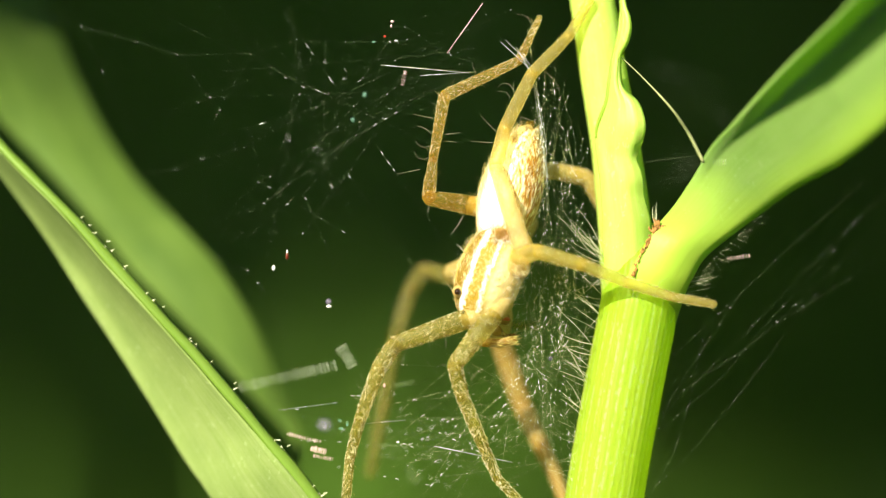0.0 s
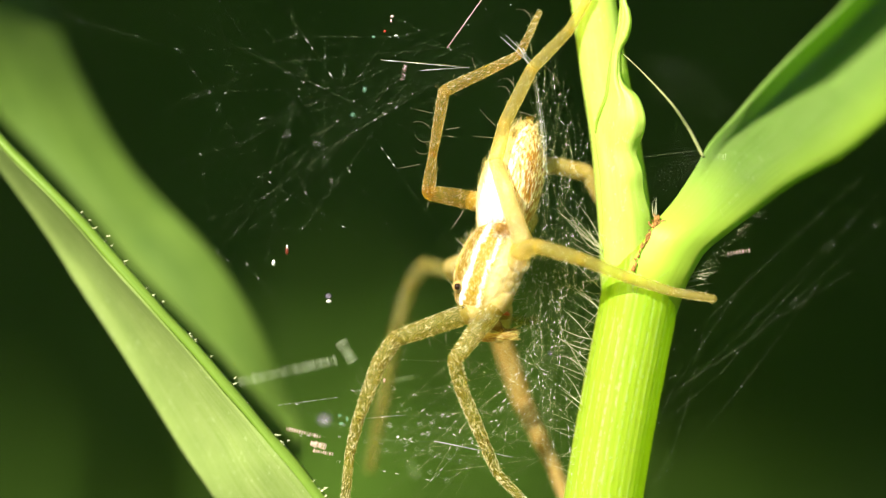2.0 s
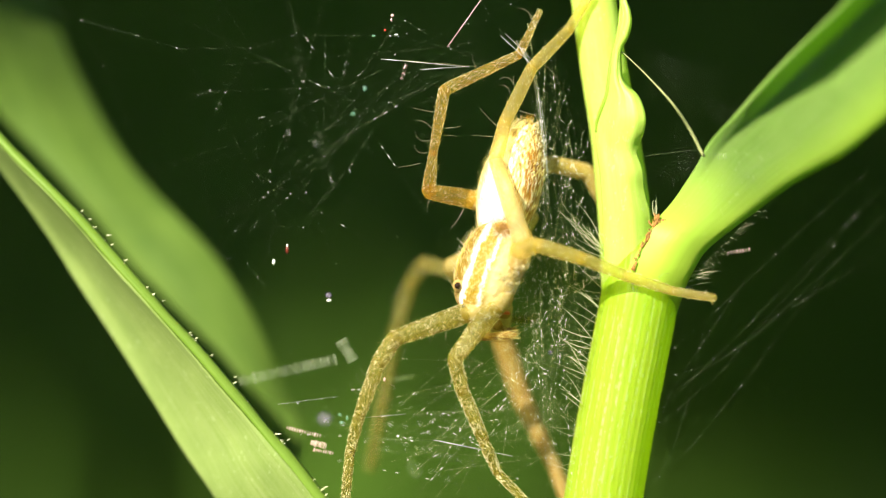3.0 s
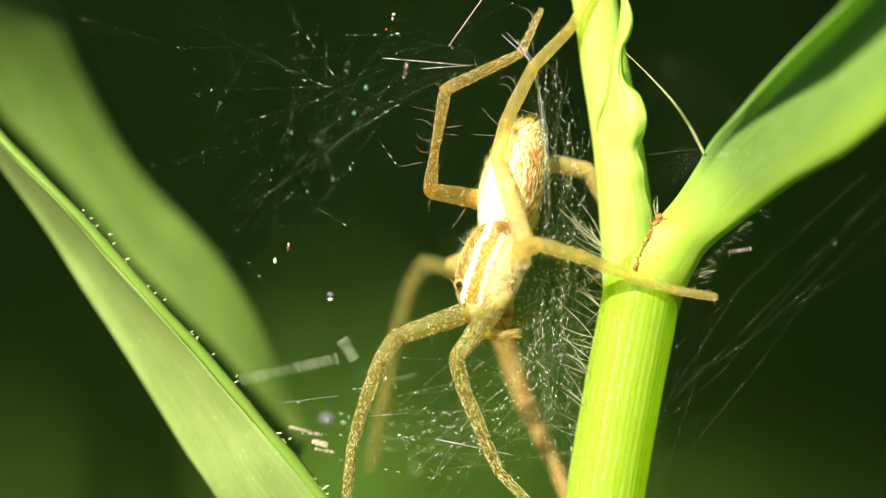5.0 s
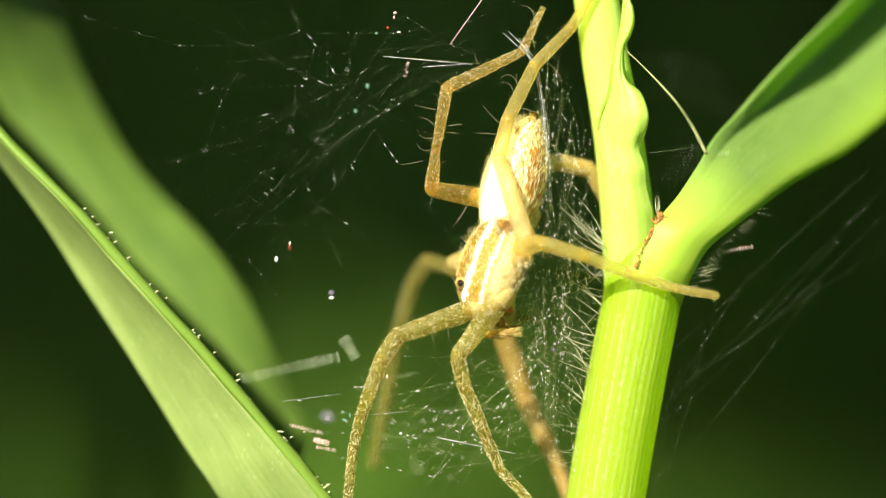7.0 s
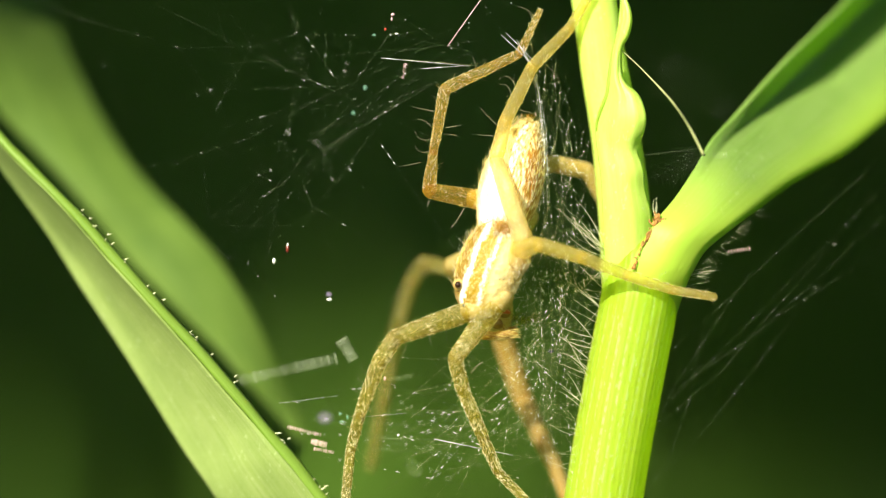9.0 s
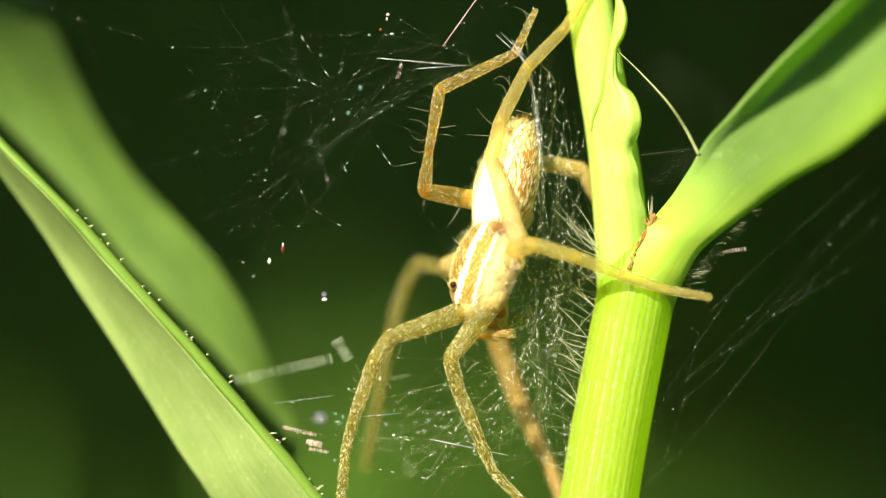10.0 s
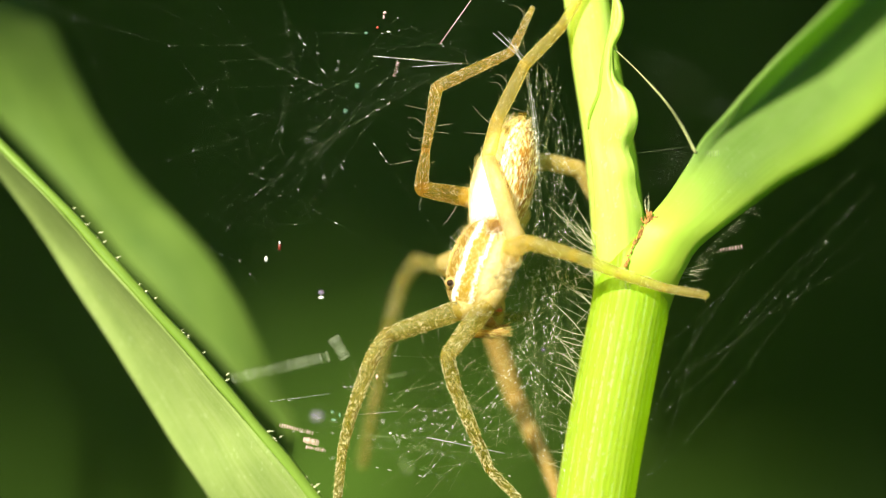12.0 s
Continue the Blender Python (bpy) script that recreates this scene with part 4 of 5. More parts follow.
        tube(bm, pts, lambda u: w * 0.0005 * (1 + 0.10 * math.sin(11 * u)) * (1 - 0.25 * u) * min(1.0, 5.0 * (1.004 - u)) ** 0.5, 12)
        feeler = part("feeler", bm, skin, spider, "short orange-tan feeler")
        bm = bmesh.new()
        for i in range(furred):
            k = rnd.randrange(2, 24)
            out = Vector((rnd.gauss(0, 1), rnd.gauss(0, 1), rnd.gauss(0, 1))).normalized()
            way = (pts[k] - pts[k - 1]).normalized()
            p = pts[k] + (out - way * out.dot(way)).normalized() * (w * 0.00040)
            spike(bm, p, p + (way + out * 0.25) * rnd.uniform(0.00015, 0.00032), 0.000007, steps=2)
        part("feeler_hairs", bm, SETA, feeler)["kind"] = "stuff"
    for p, q, w in (((2.63, 0.10, -0.63), (3.07, -0.70, 0.56), 0.95), ((3.00, -0.60, 0.05), (2.93, -0.50, -0.65), 0.82), ((2.30, -0.20, -1.40), (2.10, -0.45, -2.20), 0.85),
                    ((1.60, -0.15, -1.80), (1.15, -0.30, -2.40), 0.8), ((1.92, 0.90, 0.35), (1.66, 1.30, 1.44), 0.8), ((1.22, 0.90, -0.41), (0.35, 2.60, -0.64), 0.8),
                    ((2.64, 1.00, 0.24), (3.42, 1.80, 1.34), 0.8), ((2.31, 0.90, -2.16), (2.22, 2.40, -3.28), 0.8)):
        part("coxa", limb_mesh(bmesh.new(), mm(p), mm(q), w * 0.00052, w * 0.00042, 0.12), COXA, spider)
    # eight legs
    legs = (
        (LEG, 1, (((1.40, -0.45, -2.24), 0.80), ((-1.81, -0.80, -3.37), 0.60), ((-2.42, -0.70, -4.30), 0.58), ((-3.18, -0.50, -6.36), 0.44), ((-3.53, -0.30, -7.77), 0.37), ((-3.82, 0.00, -10.60), 0.30))),
        (LEG, 2, (((2.28, -0.62, -1.80), 0.86), ((0.47, -0.90, -4.16), 0.57), ((0.78, -0.80, -5.37), 0.51), ((1.60, -0.40, -7.33), 0.43), ((2.12, -0.20, -8.53), 0.35), ((3.60, 0.20, -10.07), 0.28))),
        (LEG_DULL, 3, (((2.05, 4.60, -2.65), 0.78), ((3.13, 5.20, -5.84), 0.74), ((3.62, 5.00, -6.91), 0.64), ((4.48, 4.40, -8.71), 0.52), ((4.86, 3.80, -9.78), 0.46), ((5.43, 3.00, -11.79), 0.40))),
        (LEG_SHADE_CLEAR, 4, (((0.62, 3.40, -0.86), 0.60), ((-0.72, 5.60, -0.52), 0.56), ((-1.26, 6.00, -1.33), 0.54), ((-1.89, 6.40, -3.36), 0.48), ((-2.39, 6.80, -6.08), 0.44), ((-2.92, 7.20, -8.76), 0.38))),
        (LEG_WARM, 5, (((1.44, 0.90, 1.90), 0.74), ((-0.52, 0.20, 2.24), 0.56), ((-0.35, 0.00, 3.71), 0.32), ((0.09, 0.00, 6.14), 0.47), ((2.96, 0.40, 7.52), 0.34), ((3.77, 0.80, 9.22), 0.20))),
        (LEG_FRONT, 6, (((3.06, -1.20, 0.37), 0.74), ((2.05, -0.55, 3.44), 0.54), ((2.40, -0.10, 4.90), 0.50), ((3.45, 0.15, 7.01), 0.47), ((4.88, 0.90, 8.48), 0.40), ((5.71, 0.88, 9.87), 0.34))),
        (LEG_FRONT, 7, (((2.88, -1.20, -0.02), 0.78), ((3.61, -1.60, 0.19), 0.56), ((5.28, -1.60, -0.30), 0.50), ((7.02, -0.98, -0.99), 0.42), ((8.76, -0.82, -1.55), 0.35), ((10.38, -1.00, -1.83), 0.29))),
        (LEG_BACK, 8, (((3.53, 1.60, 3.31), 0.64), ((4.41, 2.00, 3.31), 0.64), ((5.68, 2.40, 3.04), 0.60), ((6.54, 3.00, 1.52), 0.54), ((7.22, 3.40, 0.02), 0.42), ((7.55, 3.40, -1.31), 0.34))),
    )
    thorns = {
        5: (((-0.35, 0.20, 5.30), (-1.21, 0.10, 5.47), 0.00), ((-0.85, 0.20, 3.34), (-1.78, 0.10, 3.17), 0.02), ((0.09, 0.10, 4.66), (0.74, 0.00, 4.75), 0.00), ((0.02, 0.30, 4.41), (0.61, 0.20, 4.34), 0.05), ((-0.48, 0.20, 1.98), (-0.59, 0.10, 1.58), 0.00), ((0.83, 0.40, 1.59), (0.28, 0.30, 0.78), 0.04), ((-0.48, 0.00, 3.79), (-1.08, -0.10, 4.05), 0.30), ((-0.43, 0.00, 4.23), (-1.06, -0.10, 4.57), 0.28), ((-0.43, 0.10, 4.69), (-1.17, 0.00, 4.92), -0.20), ((3.44, 0.60, 8.73), (2.78, 0.50, 9.29), -0.30), ((1.32, 0.10, 7.01), (1.17, 0.00, 7.48), 0.10), ((1.91, 0.30, 7.15), (2.17, 0.20, 6.71), 0.00), ((0.17, 0.30, 5.99), (-0.48, 0.20, 5.93), 0.20)),
        6: (((2.17, -0.10, 4.70), (1.43, -0.20, 5.48), 0.03), ((1.95, -0.10, 4.35), (1.06, -0.20, 4.40), 0.00), ((2.62, 0.00, 5.44), (3.77, -0.10, 5.11), 0.00), ((2.62, 0.10, 5.92), (2.04, 0.00, 6.26), -0.35), ((2.78, 0.10, 6.27), (2.06, 0.00, 6.42), -0.40), ((3.34, 0.20, 6.64), (3.56, 0.10, 6.10), 0.10), ((3.87, 0.60, 7.20), (4.57, 0.50, 6.37), 0.05), ((2.84, 0.00, 6.09), (2.77, -0.10, 6.74), 0.10)),
        1: (((-2.59, -0.60, -4.77), (-3.09, -0.70, -4.30), 0.35), ((-2.68, -0.60, -4.99), (-3.28, -0.70, -4.62), 0.40), ((-2.79, -0.60, -5.29), (-3.52, -0.70, -4.99), 0.42), ((-1.51, -0.80, -3.39), (-1.81, -0.90, -2.89), 0.05), ((-1.06, -0.80, -3.26), (-0.69, -0.90, -2.82), 0.00), ((-0.52, -0.80, -3.26), (-0.41, -0.90, -3.69), 0.00), ((-1.38, -0.70, -3.52), (-1.53, -0.80, -4.08), 0.05), ((-1.81, -0.70, -3.69), (-2.07, -0.80, -4.12), 0.00), ((0.13, -0.70, -2.89), (0.15, -0.80, -3.54), 0.00)),
        2: (((0.45, -0.90, -4.29), (-0.13, -1.00, -4.16), -0.10), ((0.60, -0.80, -4.62), (1.12, -0.90, -4.61), 0.40), ((1.04, -0.80, -3.43), (1.53, -0.90, -3.90), 0.30), ((0.78, -0.80, -3.90), (1.03, -0.90, -4.51), 0.10), ((0.82, -0.60, -5.38), (0.35, -0.70, -5.59), 0.20), ((1.32, -0.60, -5.70), (1.81, -0.70, -5.85), 0.20), ((1.10, -0.70, -4.73), (1.64, -0.80, -4.29), 0.10), ((1.34, -0.50, -6.03), (2.07, -0.60, -6.35), 0.00), ((1.21, -0.50, -6.57), (0.60, -0.60, -6.89), 0.10)),
    }
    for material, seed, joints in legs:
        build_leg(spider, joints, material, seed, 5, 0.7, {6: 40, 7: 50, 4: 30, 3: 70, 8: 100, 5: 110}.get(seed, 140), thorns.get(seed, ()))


# ---- silk ----
def strand(web, points, r, material):
    """One silk thread through millimetre points."""
    bm = bmesh.new()
    thread(bm, [mm(p) for p in points], r * 0.001)
    part("thread", bm, material, web)


def build_web():
    web = thing("spider_web", mm((0.00, 2.00, 3.10)), "fine tangled silk web with tiny glinting beads", "spider web")
    knots, specks = [], []
    rnd = random.Random(11)
    # the main strands of the upper web
    main = (
        ((-15.99, 3.00, 9.74), (-13.92, 2.00, 8.91), (-11.73, 1.50, 8.27), (-10.17, 1.00, 7.77), (-7.31, 0.50, 7.79), (-5.74, 0.40, 8.24), (-1.74, 0.20, 8.23), (0.35, 0.20, 8.71)),
        ((-10.17, 1.00, 7.77), (-9.04, 1.20, 6.14), (-8.65, 1.20, 5.64), (-7.55, 2.00, 3.31)),
        ((-7.31, 0.50, 7.79), (-8.65, 1.20, 5.64), (-9.33, 1.60, 3.74), (-9.04, 2.00, 1.16)),
        ((-7.31, 0.50, 7.79), (-5.96, 0.50, 6.87), (-5.31, 0.50, 6.50), (-3.13, 0.40, 6.72), (-1.74, 0.30, 7.58), (1.65, 0.20, 8.05)),
        ((-8.61, 0.50, 9.70), (-7.31, 0.50, 7.79)),
        ((-5.90, 0.60, 9.71), (-5.63, 0.50, 8.29), (-5.88, 1.20, 4.39)),
        ((-4.55, 0.60, 9.71), (-5.31, 0.50, 6.50), (-6.64, 1.20, 3.08), (-8.51, 1.40, 0.90)),
        ((-12.35, 3.00, 3.11), (-10.43, 2.40, 3.39), (-9.33, 1.60, 3.74), (-7.61, 1.00, 4.21), (-4.88, 0.80, 5.73), (-1.83, 0.40, 7.15)),
        ((-13.92, 2.00, 8.91), (-12.42, 4.00, 5.02), (-8.95, 1.40, 6.15), (-2.04, 0.40, 6.33)),
        ((-9.04, 2.00, 1.16), (-7.04, 1.40, 2.87), (-4.01, 0.80, 4.99), (-1.39, 0.30, 6.76), (1.43, 0.20, 8.27)),
        ((-9.04, 2.00, 1.16), (-6.86, 1.20, 2.10), (-3.57, 0.60, 4.48), (0.35, 0.10, 6.96)),
        ((-9.55, 2.40, 0.35), (-8.32, 2.00, -0.31), (-7.59, 1.40, -0.52), (-6.41, 1.00, -1.83), (-5.76, 1.00, -4.34)),
        ((-8.51, 1.40, 0.90), (-5.32, 0.80, 0.89), (-3.52, 0.40, 3.28), (-2.04, 0.20, 5.67), (-0.52, 0.00, 7.39)),
        ((-7.51, 1.00, 0.79), (-5.97, 0.80, 1.98), (-2.91, 0.40, 5.46), (-1.39, 0.30, 7.19)),
        ((-8.87, 2.00, -0.20), (-6.64, 1.20, 2.21), (-4.88, 0.80, 4.16), (-2.96, 0.40, 6.22), (-1.72, 0.20, 8.23)),
        ((-3.13, 0.40, 6.72), (-2.04, 0.40, 8.28), (-1.39, 0.30, 8.82), (0.13, 0.10, 7.79)),
        ((-1.74, 0.30, 7.58), (1.00, 0.20, 8.71), (3.17, 0.30, 9.69)),
        ((0.13, 0.00, 7.78), (1.87, 0.20, 7.19), (3.50, 0.40, 7.09)),
        ((1.43, 0.30, 9.69), (2.48, 0.30, 8.06), (3.50, 0.40, 7.20)),
        ((-2.04, 0.30, 8.28), (0.20, 0.10, 7.77), (1.22, 0.10, 7.57)),
    )
    for i, line in enumerate(main):
        strand(web, line, 0.0016, SILK)
        knots += [Vector(p) for p in line[1:-1]]
        for p, q in zip(line, line[1:]):
            for k in range(int((Vector(q) - Vector(p)).length * 0.6)):
                specks.append(Vector(p).lerp(Vector(q), rnd.random()))
    # tight bright threads
    for a, b, mat, r in (((-2.34, 0.20, 7.34), (1.04, 0.20, 7.03), SILK_GLINT, 0.013), ((-2.35, 0.25, 7.34), (1.33, 0.30, 7.06), SILK_MID, 0.007), ((-0.85, 0.20, 6.93), (1.04, 0.20, 7.06), SILK_GLINT, 0.010), ((0.20, 0.10, 7.79), (1.56, 0.10, 9.70), SILK_PINK, 0.018),
                         ((2.25, -0.10, 8.21), (3.56, 0.00, 7.00), SILK_GLINT, 0.015), ((2.43, 0.00, 8.30), (3.60, 0.10, 7.14), SILK_GLINT, 0.009), ((2.84, 0.10, 8.05), (3.65, 0.20, 6.64), SILK_GLINT, 0.010), ((3.28, 0.30, 8.71), (3.54, 0.20, 7.08), SILK_MID, 0.008), ((-0.30, -0.20, -7.28), (2.69, -0.20, -7.90), SILK_GLINT, 0.015),
                         ((-2.90, -0.20, -7.23), (-0.30, -0.20, -7.30), SILK, 0.012), ((-3.12, 0.00, -6.44), (-1.39, 0.00, -6.29), SILK_GLINT, 0.008),
                         ((-6.30, 0.40, -5.93), (-4.00, 0.40, -5.63), SILK_GLINT, 0.006), ((7.86, 0.60, 3.63), (9.92, 0.50, 3.89), SILK, 0.006)):
        strand(web, (a, b), r, mat)
    # the cable of many fine threads from the spinnerets up to the leg
    for i in range(6):
        line = [Vector(p) + Vector((rnd.gauss(0, 0.06), rnd.gauss(0, 0.1), rnd.gauss(0, 0.05))) for p in ((3.06, 0.20, 7.73), (3.56, 0.30, 6.65), (3.74, 0.40, 5.67), (3.92, 0.50, 4.37), (3.98, 0.60, 3.07), (4.10, 0.80, 1.77))]
        strand(web, line, rnd.uniform(0.003, 0.008), SILK_GLINT)
        knots += [p for p in line[1:-1] if rnd.random() < 0.6]
    # threads out to the far blades
    for line in (
        ((8.94, 0.57, -3.78), (10.14, 0.66, -2.72), (13.16, 0.87, 0.11), (16.52, 1.32, 3.08)),
        ((8.63, 0.72, -5.64), (12.15, 1.32, -3.26), (14.08, 1.68, -1.56), (17.26, 2.52, 1.34)),
        ((8.19, 0.72, -8.90), (9.63, 0.87, -7.56), (11.94, 1.32, -4.79), (14.61, 1.92, -1.30)),
        ((8.41, 0.72, -6.73), (10.82, 1.02, -4.67), (12.26, 1.32, -2.95), (15.26, 1.92, 0.25)),
        ((7.75, 0.66, -9.55), (8.84, 0.72, -7.82), (9.55, 1.02, -5.70), (10.19, 1.32, -2.60)),
        ((8.73, 0.66, -4.88), (10.63, 0.84, -4.34), (13.46, 1.32, -2.28), (17.23, 2.22, 0.02)),
        ((7.97, 0.72, -7.60), (8.85, 0.87, -5.43), (10.43, 1.08, -3.03), (11.94, 1.32, -0.85)),
        ((8.53, 1.02, -6.08), (11.30, 1.62, -3.48), (14.09, 2.22, -0.64), (17.32, 3.12, 2.45)),
    ):
        strand(web, line, 0.0018, SILK)
        for p, q in zip(line, line[1:]):
            specks += [Vector(p).lerp(Vector(q), rnd.random()) for k in range(3)]
    # beads added as glints on the knots and along the strands
    bm = bmesh.new()
    for k in knots:
        for q in range(rnd.choice((1, 1, 2))):
            bead(bm, mm(k + Vector((rnd.gauss(0, 0.05), 0, rnd.gauss(0, 0.03)))), rnd.uniform(0.000010, 0.000022))
    for k in specks:
        bead(bm, mm(k), 0.000006 + 0.000013 * rnd.random() ** 2, (rnd.uniform(0.8, 1.8), 0.8, rnd.uniform(0.7, 1.2)))
    part("glint_bead", bm, SILK_BEAD, web, "tiny beads added as glints on the silk")["kind"] = "stuff"

    def tangle(count, box_a, box_b, depth, r, seed, wander, curl, material, glints=0.0, n=6, size=1.0):
        """Many loose threads from one region to another, joined in one mesh, with beads and thicker stretches added as
        glints.
        """
        g = random.Random(seed)
        bm, dots = bmesh.new(), bmesh.new()
        for i in range(count):
            a = Vector((g.uniform(box_a[0], box_a[1]), g.uniform(*depth), g.uniform(box_a[2], box_a[3])))
            b = Vector((g.uniform(box_b[0], box_b[1]), g.uniform(*depth), g.uniform(box_b[2], box_b[3])))
            pts = [a.lerp(b, q / n) + Vector((g.gauss(0, wander), g.gauss(0, wander), g.gauss(0, wander))) * (0 < q < n) for q in range(n + 1)]
            pts = spline(pts, 40) if curl else [pts[0].lerp(pts[-1], q / 30) + Vector((0, 0, -0.03 * math.sin(math.pi * q / 30))) for q in range(31)]
            thread(bm, [mm(p) for p in pts], r * 0.001 * g.uniform(0.6, 1.3))
            lit = 0.0
            for p, q in zip(pts, pts[1:]):
                lit = 0.72 if g.random() < glints * 0.16 else lit * 0.78
                if g.random() < max(lit, glints * 0.10):
                    if g.random() < 0.55:
                        bead(dots, mm(p.lerp(q, g.random())), size * (0.000006 + 0.000019 * g.random() ** 4), (1, 1, g.uniform(0.8, 1.6)))
                    else:
                        s = g.uniform(0.3, 0.8)
                        tube(dots, [mm(p), mm(p.lerp(q, s * 0.5)), mm(p.lerp(q, s))], lambda u: 0.000003 + 0.000010 * math.sin(math.pi * u), 4)
        part("tangle", bm, material, web)["kind"] = "stuff"
        if glints:
            part("glint_bead", dots, SILK_BEAD, web)["kind"] = "stuff"
        else:
            dots.free()
    # x0, x1, z0, z1 of both ends
    tangle(20, (3.3, 4.8, 4.5, 8.5), (2.8, 5.6, -4.5, -1.0), (-0.6, 0.8), 0.0022, 21, 0.12, True, SILK_MID, 0.60)
    tangle(10, (3.4, 5.4, 2.0, 8.0), (3.2, 5.6, -4.5, 1.0), (-0.4, 1.4), 0.0028, 31, 0.22, True, SILK_MID, 0.45, 8)
    tangle(16, (4.2, 5.9, 1.0, 7.5), (4.2, 6.0, -2.5, 3.0), (-0.4, 0.9), 0.0024, 22, 0.14, True, SILK_MID, 0.6)
    tangle(12, (2.2, 4.0, -4.4, -2.4), (3.2, 4.6, -0.5, 2.0), (0.0, 2.0), 0.0026, 33, 0.16, True, SILK_MID, 0.7)
    tangle(30, (3.3, 5.9, -1.0, 1.2), (2.6, 5.6, -5.5, -2.0), (-0.4, 1.2), 0.0024, 35, 0.14, True, SILK_MID, 0.30)
    tangle(44, (-3.0, 3.0, -9.8, -3.0), (2.5, 5.6, -8.0, -2.0), (-0.6, 1.0), 0.0022, 23, 0.06, False, SILK_FINE, 0.42)
    tangle(44, (2.6, 5.2, -9.8, -3.0), (3.0, 5.4, -7.0, -1.0), (-0.4, 1.0), 0.0022, 34, 0.06, False, SILK_FINE, 0.26)
    tangle(28, (-6.0, -2.0, -8.5, -5.0), (0.0, 4.5, -9.5, -5.0), (-0.5, 3.5), 0.0019, 24, 0.06, False, SILK, 0.45, 6, 0.9)
    tangle(12, (-9.0, -5.0, 0.3, 5.5), (-2.0, 2.0, 6.8, 9.4), (0.0, 2.0), 0.0015, 25, 0.02, False, SILK, 0.12, 4, 0.6)
    tangle(6, (-9.0, -3.0, 8.0, 9.8), (-7.0, -3.0, -3.0, 4.0), (0.5, 5.0), 0.0016, 26, 0.03, False, SILK, 0.12, 4, 0.6)
    tangle(9, (-12.0, -5.0, 2.0, 9.8), (-4.0, 2.0, -1.0, 9.6), (0.0, 1.6), 0.0015, 41, 0.02, False, SILK, 0.12, 4, 0.6)
    tangle(8, (7.5, 17.0, 2.0, 9.5), (9.0, 18.0, 3.0, 10.0), (9.0, 16.0), 0.006, 28, 0.1, False, SILK, 0.5, 6, 0.6)

    # blurred glints of out-of-line threads put into shape: ladders of short parallel fibres
    def band(a, b, half, n, mat, name, wide=1.0):
        a, b = mm(a), mm(b)
        group = new(name)
        group.parent, group.location, group.empty_display_size = web, a - parent_place(web), 0.0005
        tagged(group, "ladder of fibres added in place of a thread's blurred glint")
        way = (b - a).normalized()
        up, _ = sides_of(way)
        for i in range(n):
            c = a.lerp(b, (i + 0.5) / n)
            h = half * 0.001 * rnd.uniform(0.8, 1.15)
            bm = bmesh.new()
            thread(bm, [c - up * h, c + up * h], wide * rnd.uniform(0.000006, 0.000017), 4)
            part("fibre", bm, mat, group)
    band((-7.90, 2.00, -5.11), (-4.07, 1.50, -4.22), 0.20, 28, SILK_GLINT_BAND, "glint_band", 2.6)
    band((-3.94, 1.50, -3.48), (-3.43, 1.40, -4.31), 0.23, 8, SILK_GLINT_BAND, "glint_band", 3.4)
    band((-6.01, 0.80, -6.84), (-4.66, 0.80, -7.17), 0.07, 14, SILK_WARM, "glint_band", 1.8)
    band((-5.06, 0.80, -7.41), (-4.45, 0.80, -7.56), 0.11, 8, SILK_WARM, "glint_band", 2.6)
    band((-4.97, 0.80, -7.69), (-4.18, 0.80, -7.84), 0.06, 9, SILK_WARM, "glint_band", 1.9)
    band((10.87, -0.80, -0.11), (11.78, -0.80, 0.02), 0.07, 8, SILK_WARM, "glint_band", 1.6)
    band((-1.40, 2.00, -8.21), (-0.86, 2.00, -8.76), 0.25, 9, SILK, "glint_band")
    band((-2.05, 1.20, -5.05), (-0.52, 1.20, -4.78), 0.10, 14, SILK, "glint_band")
    band((-1.55, 1.00, 6.57), (-1.40, 1.00, 7.18), 0.07, 6, SILK_PINK, "glint_band")
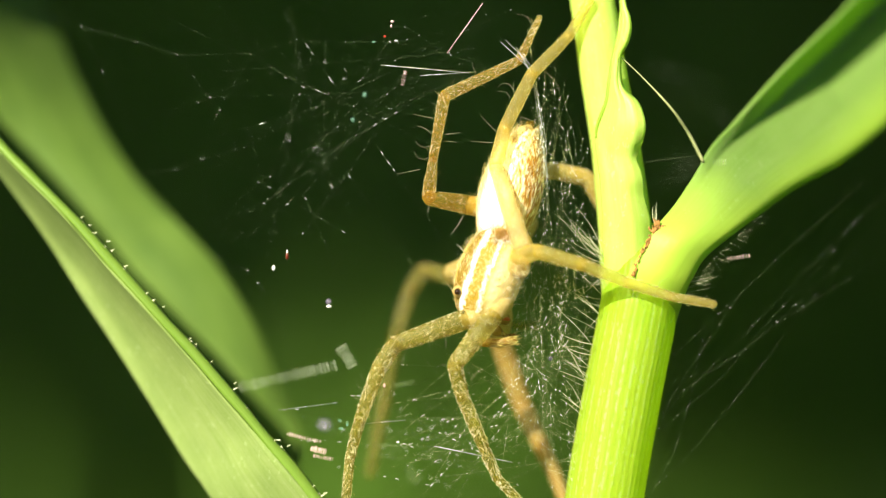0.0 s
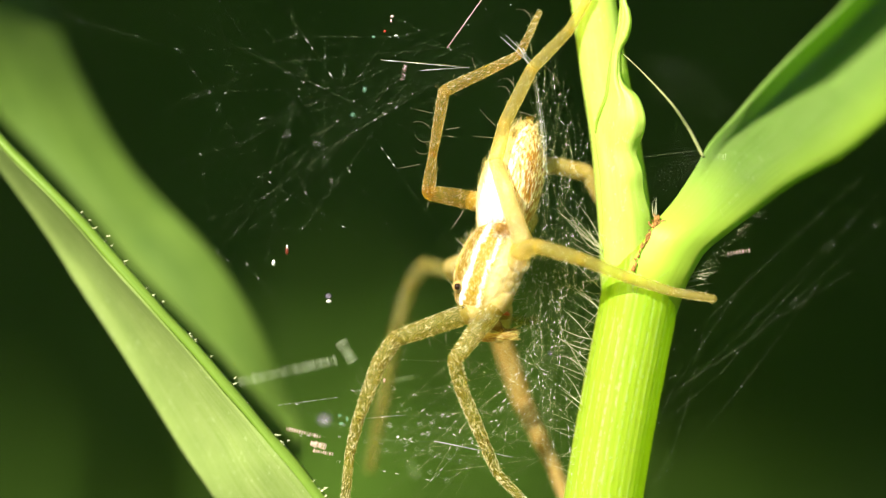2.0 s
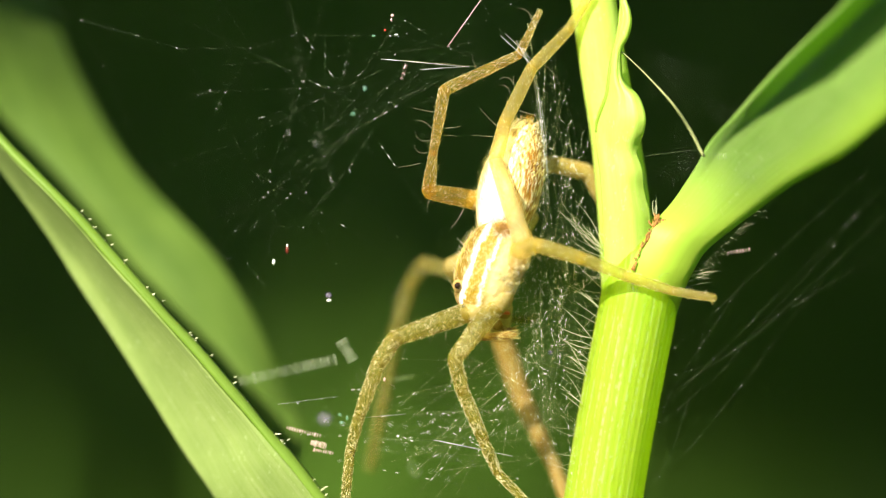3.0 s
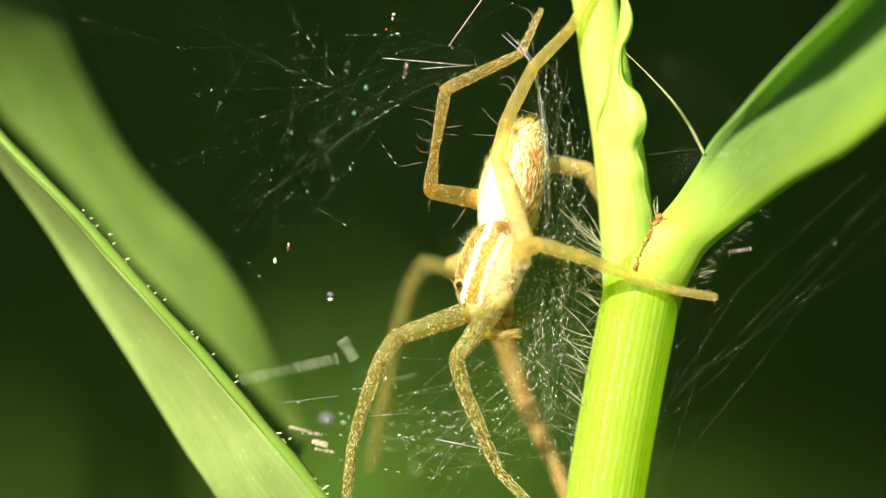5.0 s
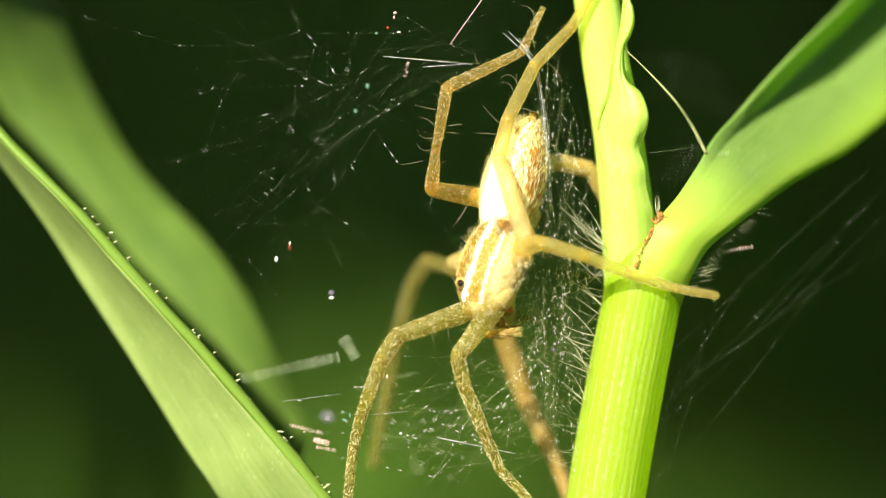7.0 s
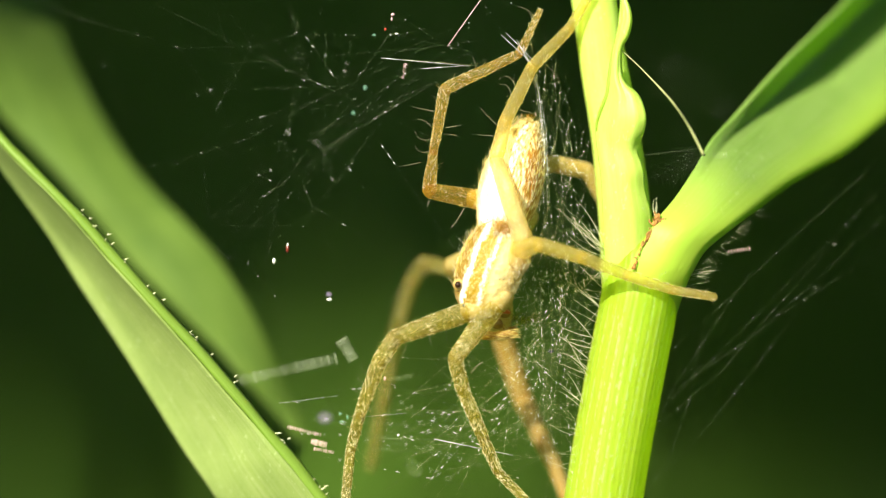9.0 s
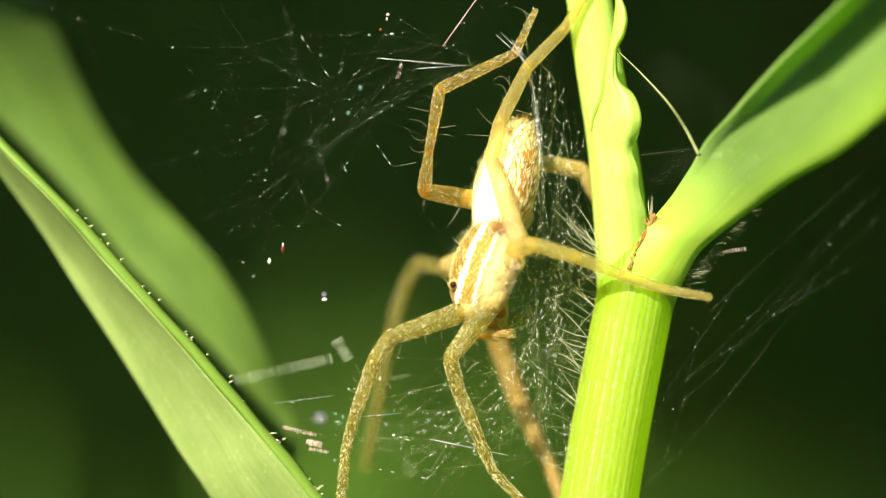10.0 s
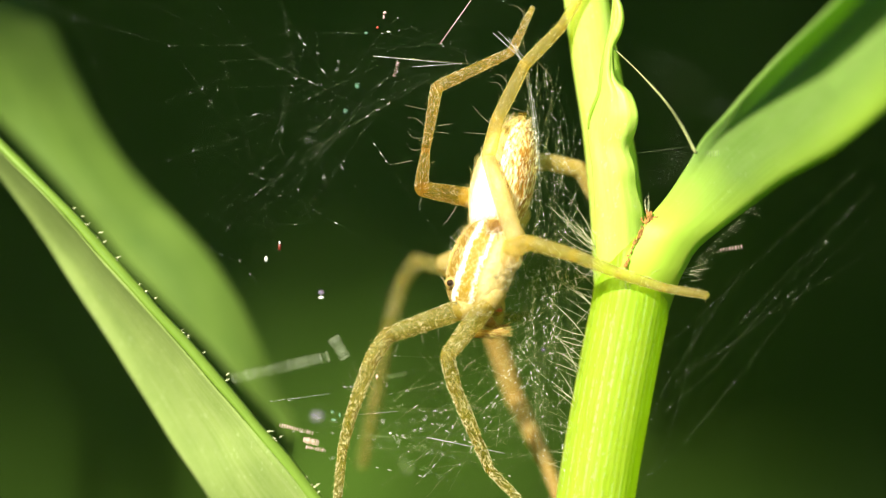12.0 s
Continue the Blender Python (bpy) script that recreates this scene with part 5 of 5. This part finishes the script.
    band((10.38, 0.30, 3.61), (10.95, 0.30, 3.61), 0.14, 6, SILK, "glint_band")
    # single glints: coloured blobs in place of the silk's sparkle, and a dark speck
    for p, r, mat, sq in (((-2.19, 0.00, 8.43), 0.055, RED_GLINT, (1, 1, 1)), ((-1.91, 0.20, 9.01), 0.07, SILK_PINK, (1.2, 0.6, 0.9)), ((-1.95, 0.20, 8.84), 0.06, SILK_PINK, (0.7, 0.6, 1.4)), ((-5.96, 0.50, 0.02), 0.10, DARK_SPECK, (0.8, 0.8, 2.0)), ((-5.95, 0.30, 0.17), 0.05, SILK_BEAD, (0.8, 0.8, 1.6)),
                          ((-6.48, 0.50, -0.46), 0.11, SILK_BEAD, (0.7, 0.7, 1.2)), ((-4.38, 0.80, -1.74), 0.12, SILK_VIOLET, (1.2, 0.6, 1)), ((-4.36, 0.80, -1.94), 0.11, SILK_BEAD, (1.1, 0.5, 0.6)),
                          ((-4.65, 5.00, -6.68), 0.26, SILK_VIOLET, (1.2, 0.3, 0.9)), ((-3.88, 0.80, -6.65), 0.07, SILK_GREEN, (1.8, 0.5, 0.7)), ((-3.66, 0.90, -6.48), 0.06, SILK_GREEN, (0.7, 0.5, 1.9)), ((-3.95, 1.20, -6.36), 0.07, SILK_GREEN, (1.2, 0.5, 0.8)), ((-3.00, 1.60, 6.26), 0.09, SILK_GREEN, (1, 1, 1.3)),
                          ((-3.46, 1.60, 5.28), 0.09, SILK_GREEN, (1, 1, 1)), ((-2.63, 0.40, 8.24), 0.07, SILK_GREEN, (1.2, 1, 0.8)), ((-1.76, 0.10, 8.27), 0.055, SILK_BEAD, (1.6, 1, 0.6)),
                          ((-1.70, 0.40, -7.15), 0.05, SILK_BEAD, (1.2, 0.6, 0.9)), ((4.18, 0.60, -3.94), 0.1, SILK_VIOLET, (1, 1, 1)), ((-2.22, 0.50, -4.98), 0.07, SILK_PINK, (0.7, 1, 1.4))):
        bm = bmesh.new()
        bead(bm, mm(p), r * 0.001, sq)
        part("glint", bm, mat, web)


build_ground()
build_far_grass()
build_unseen_tree()
build_weeds()
build_plant()
build_spider()
build_web()
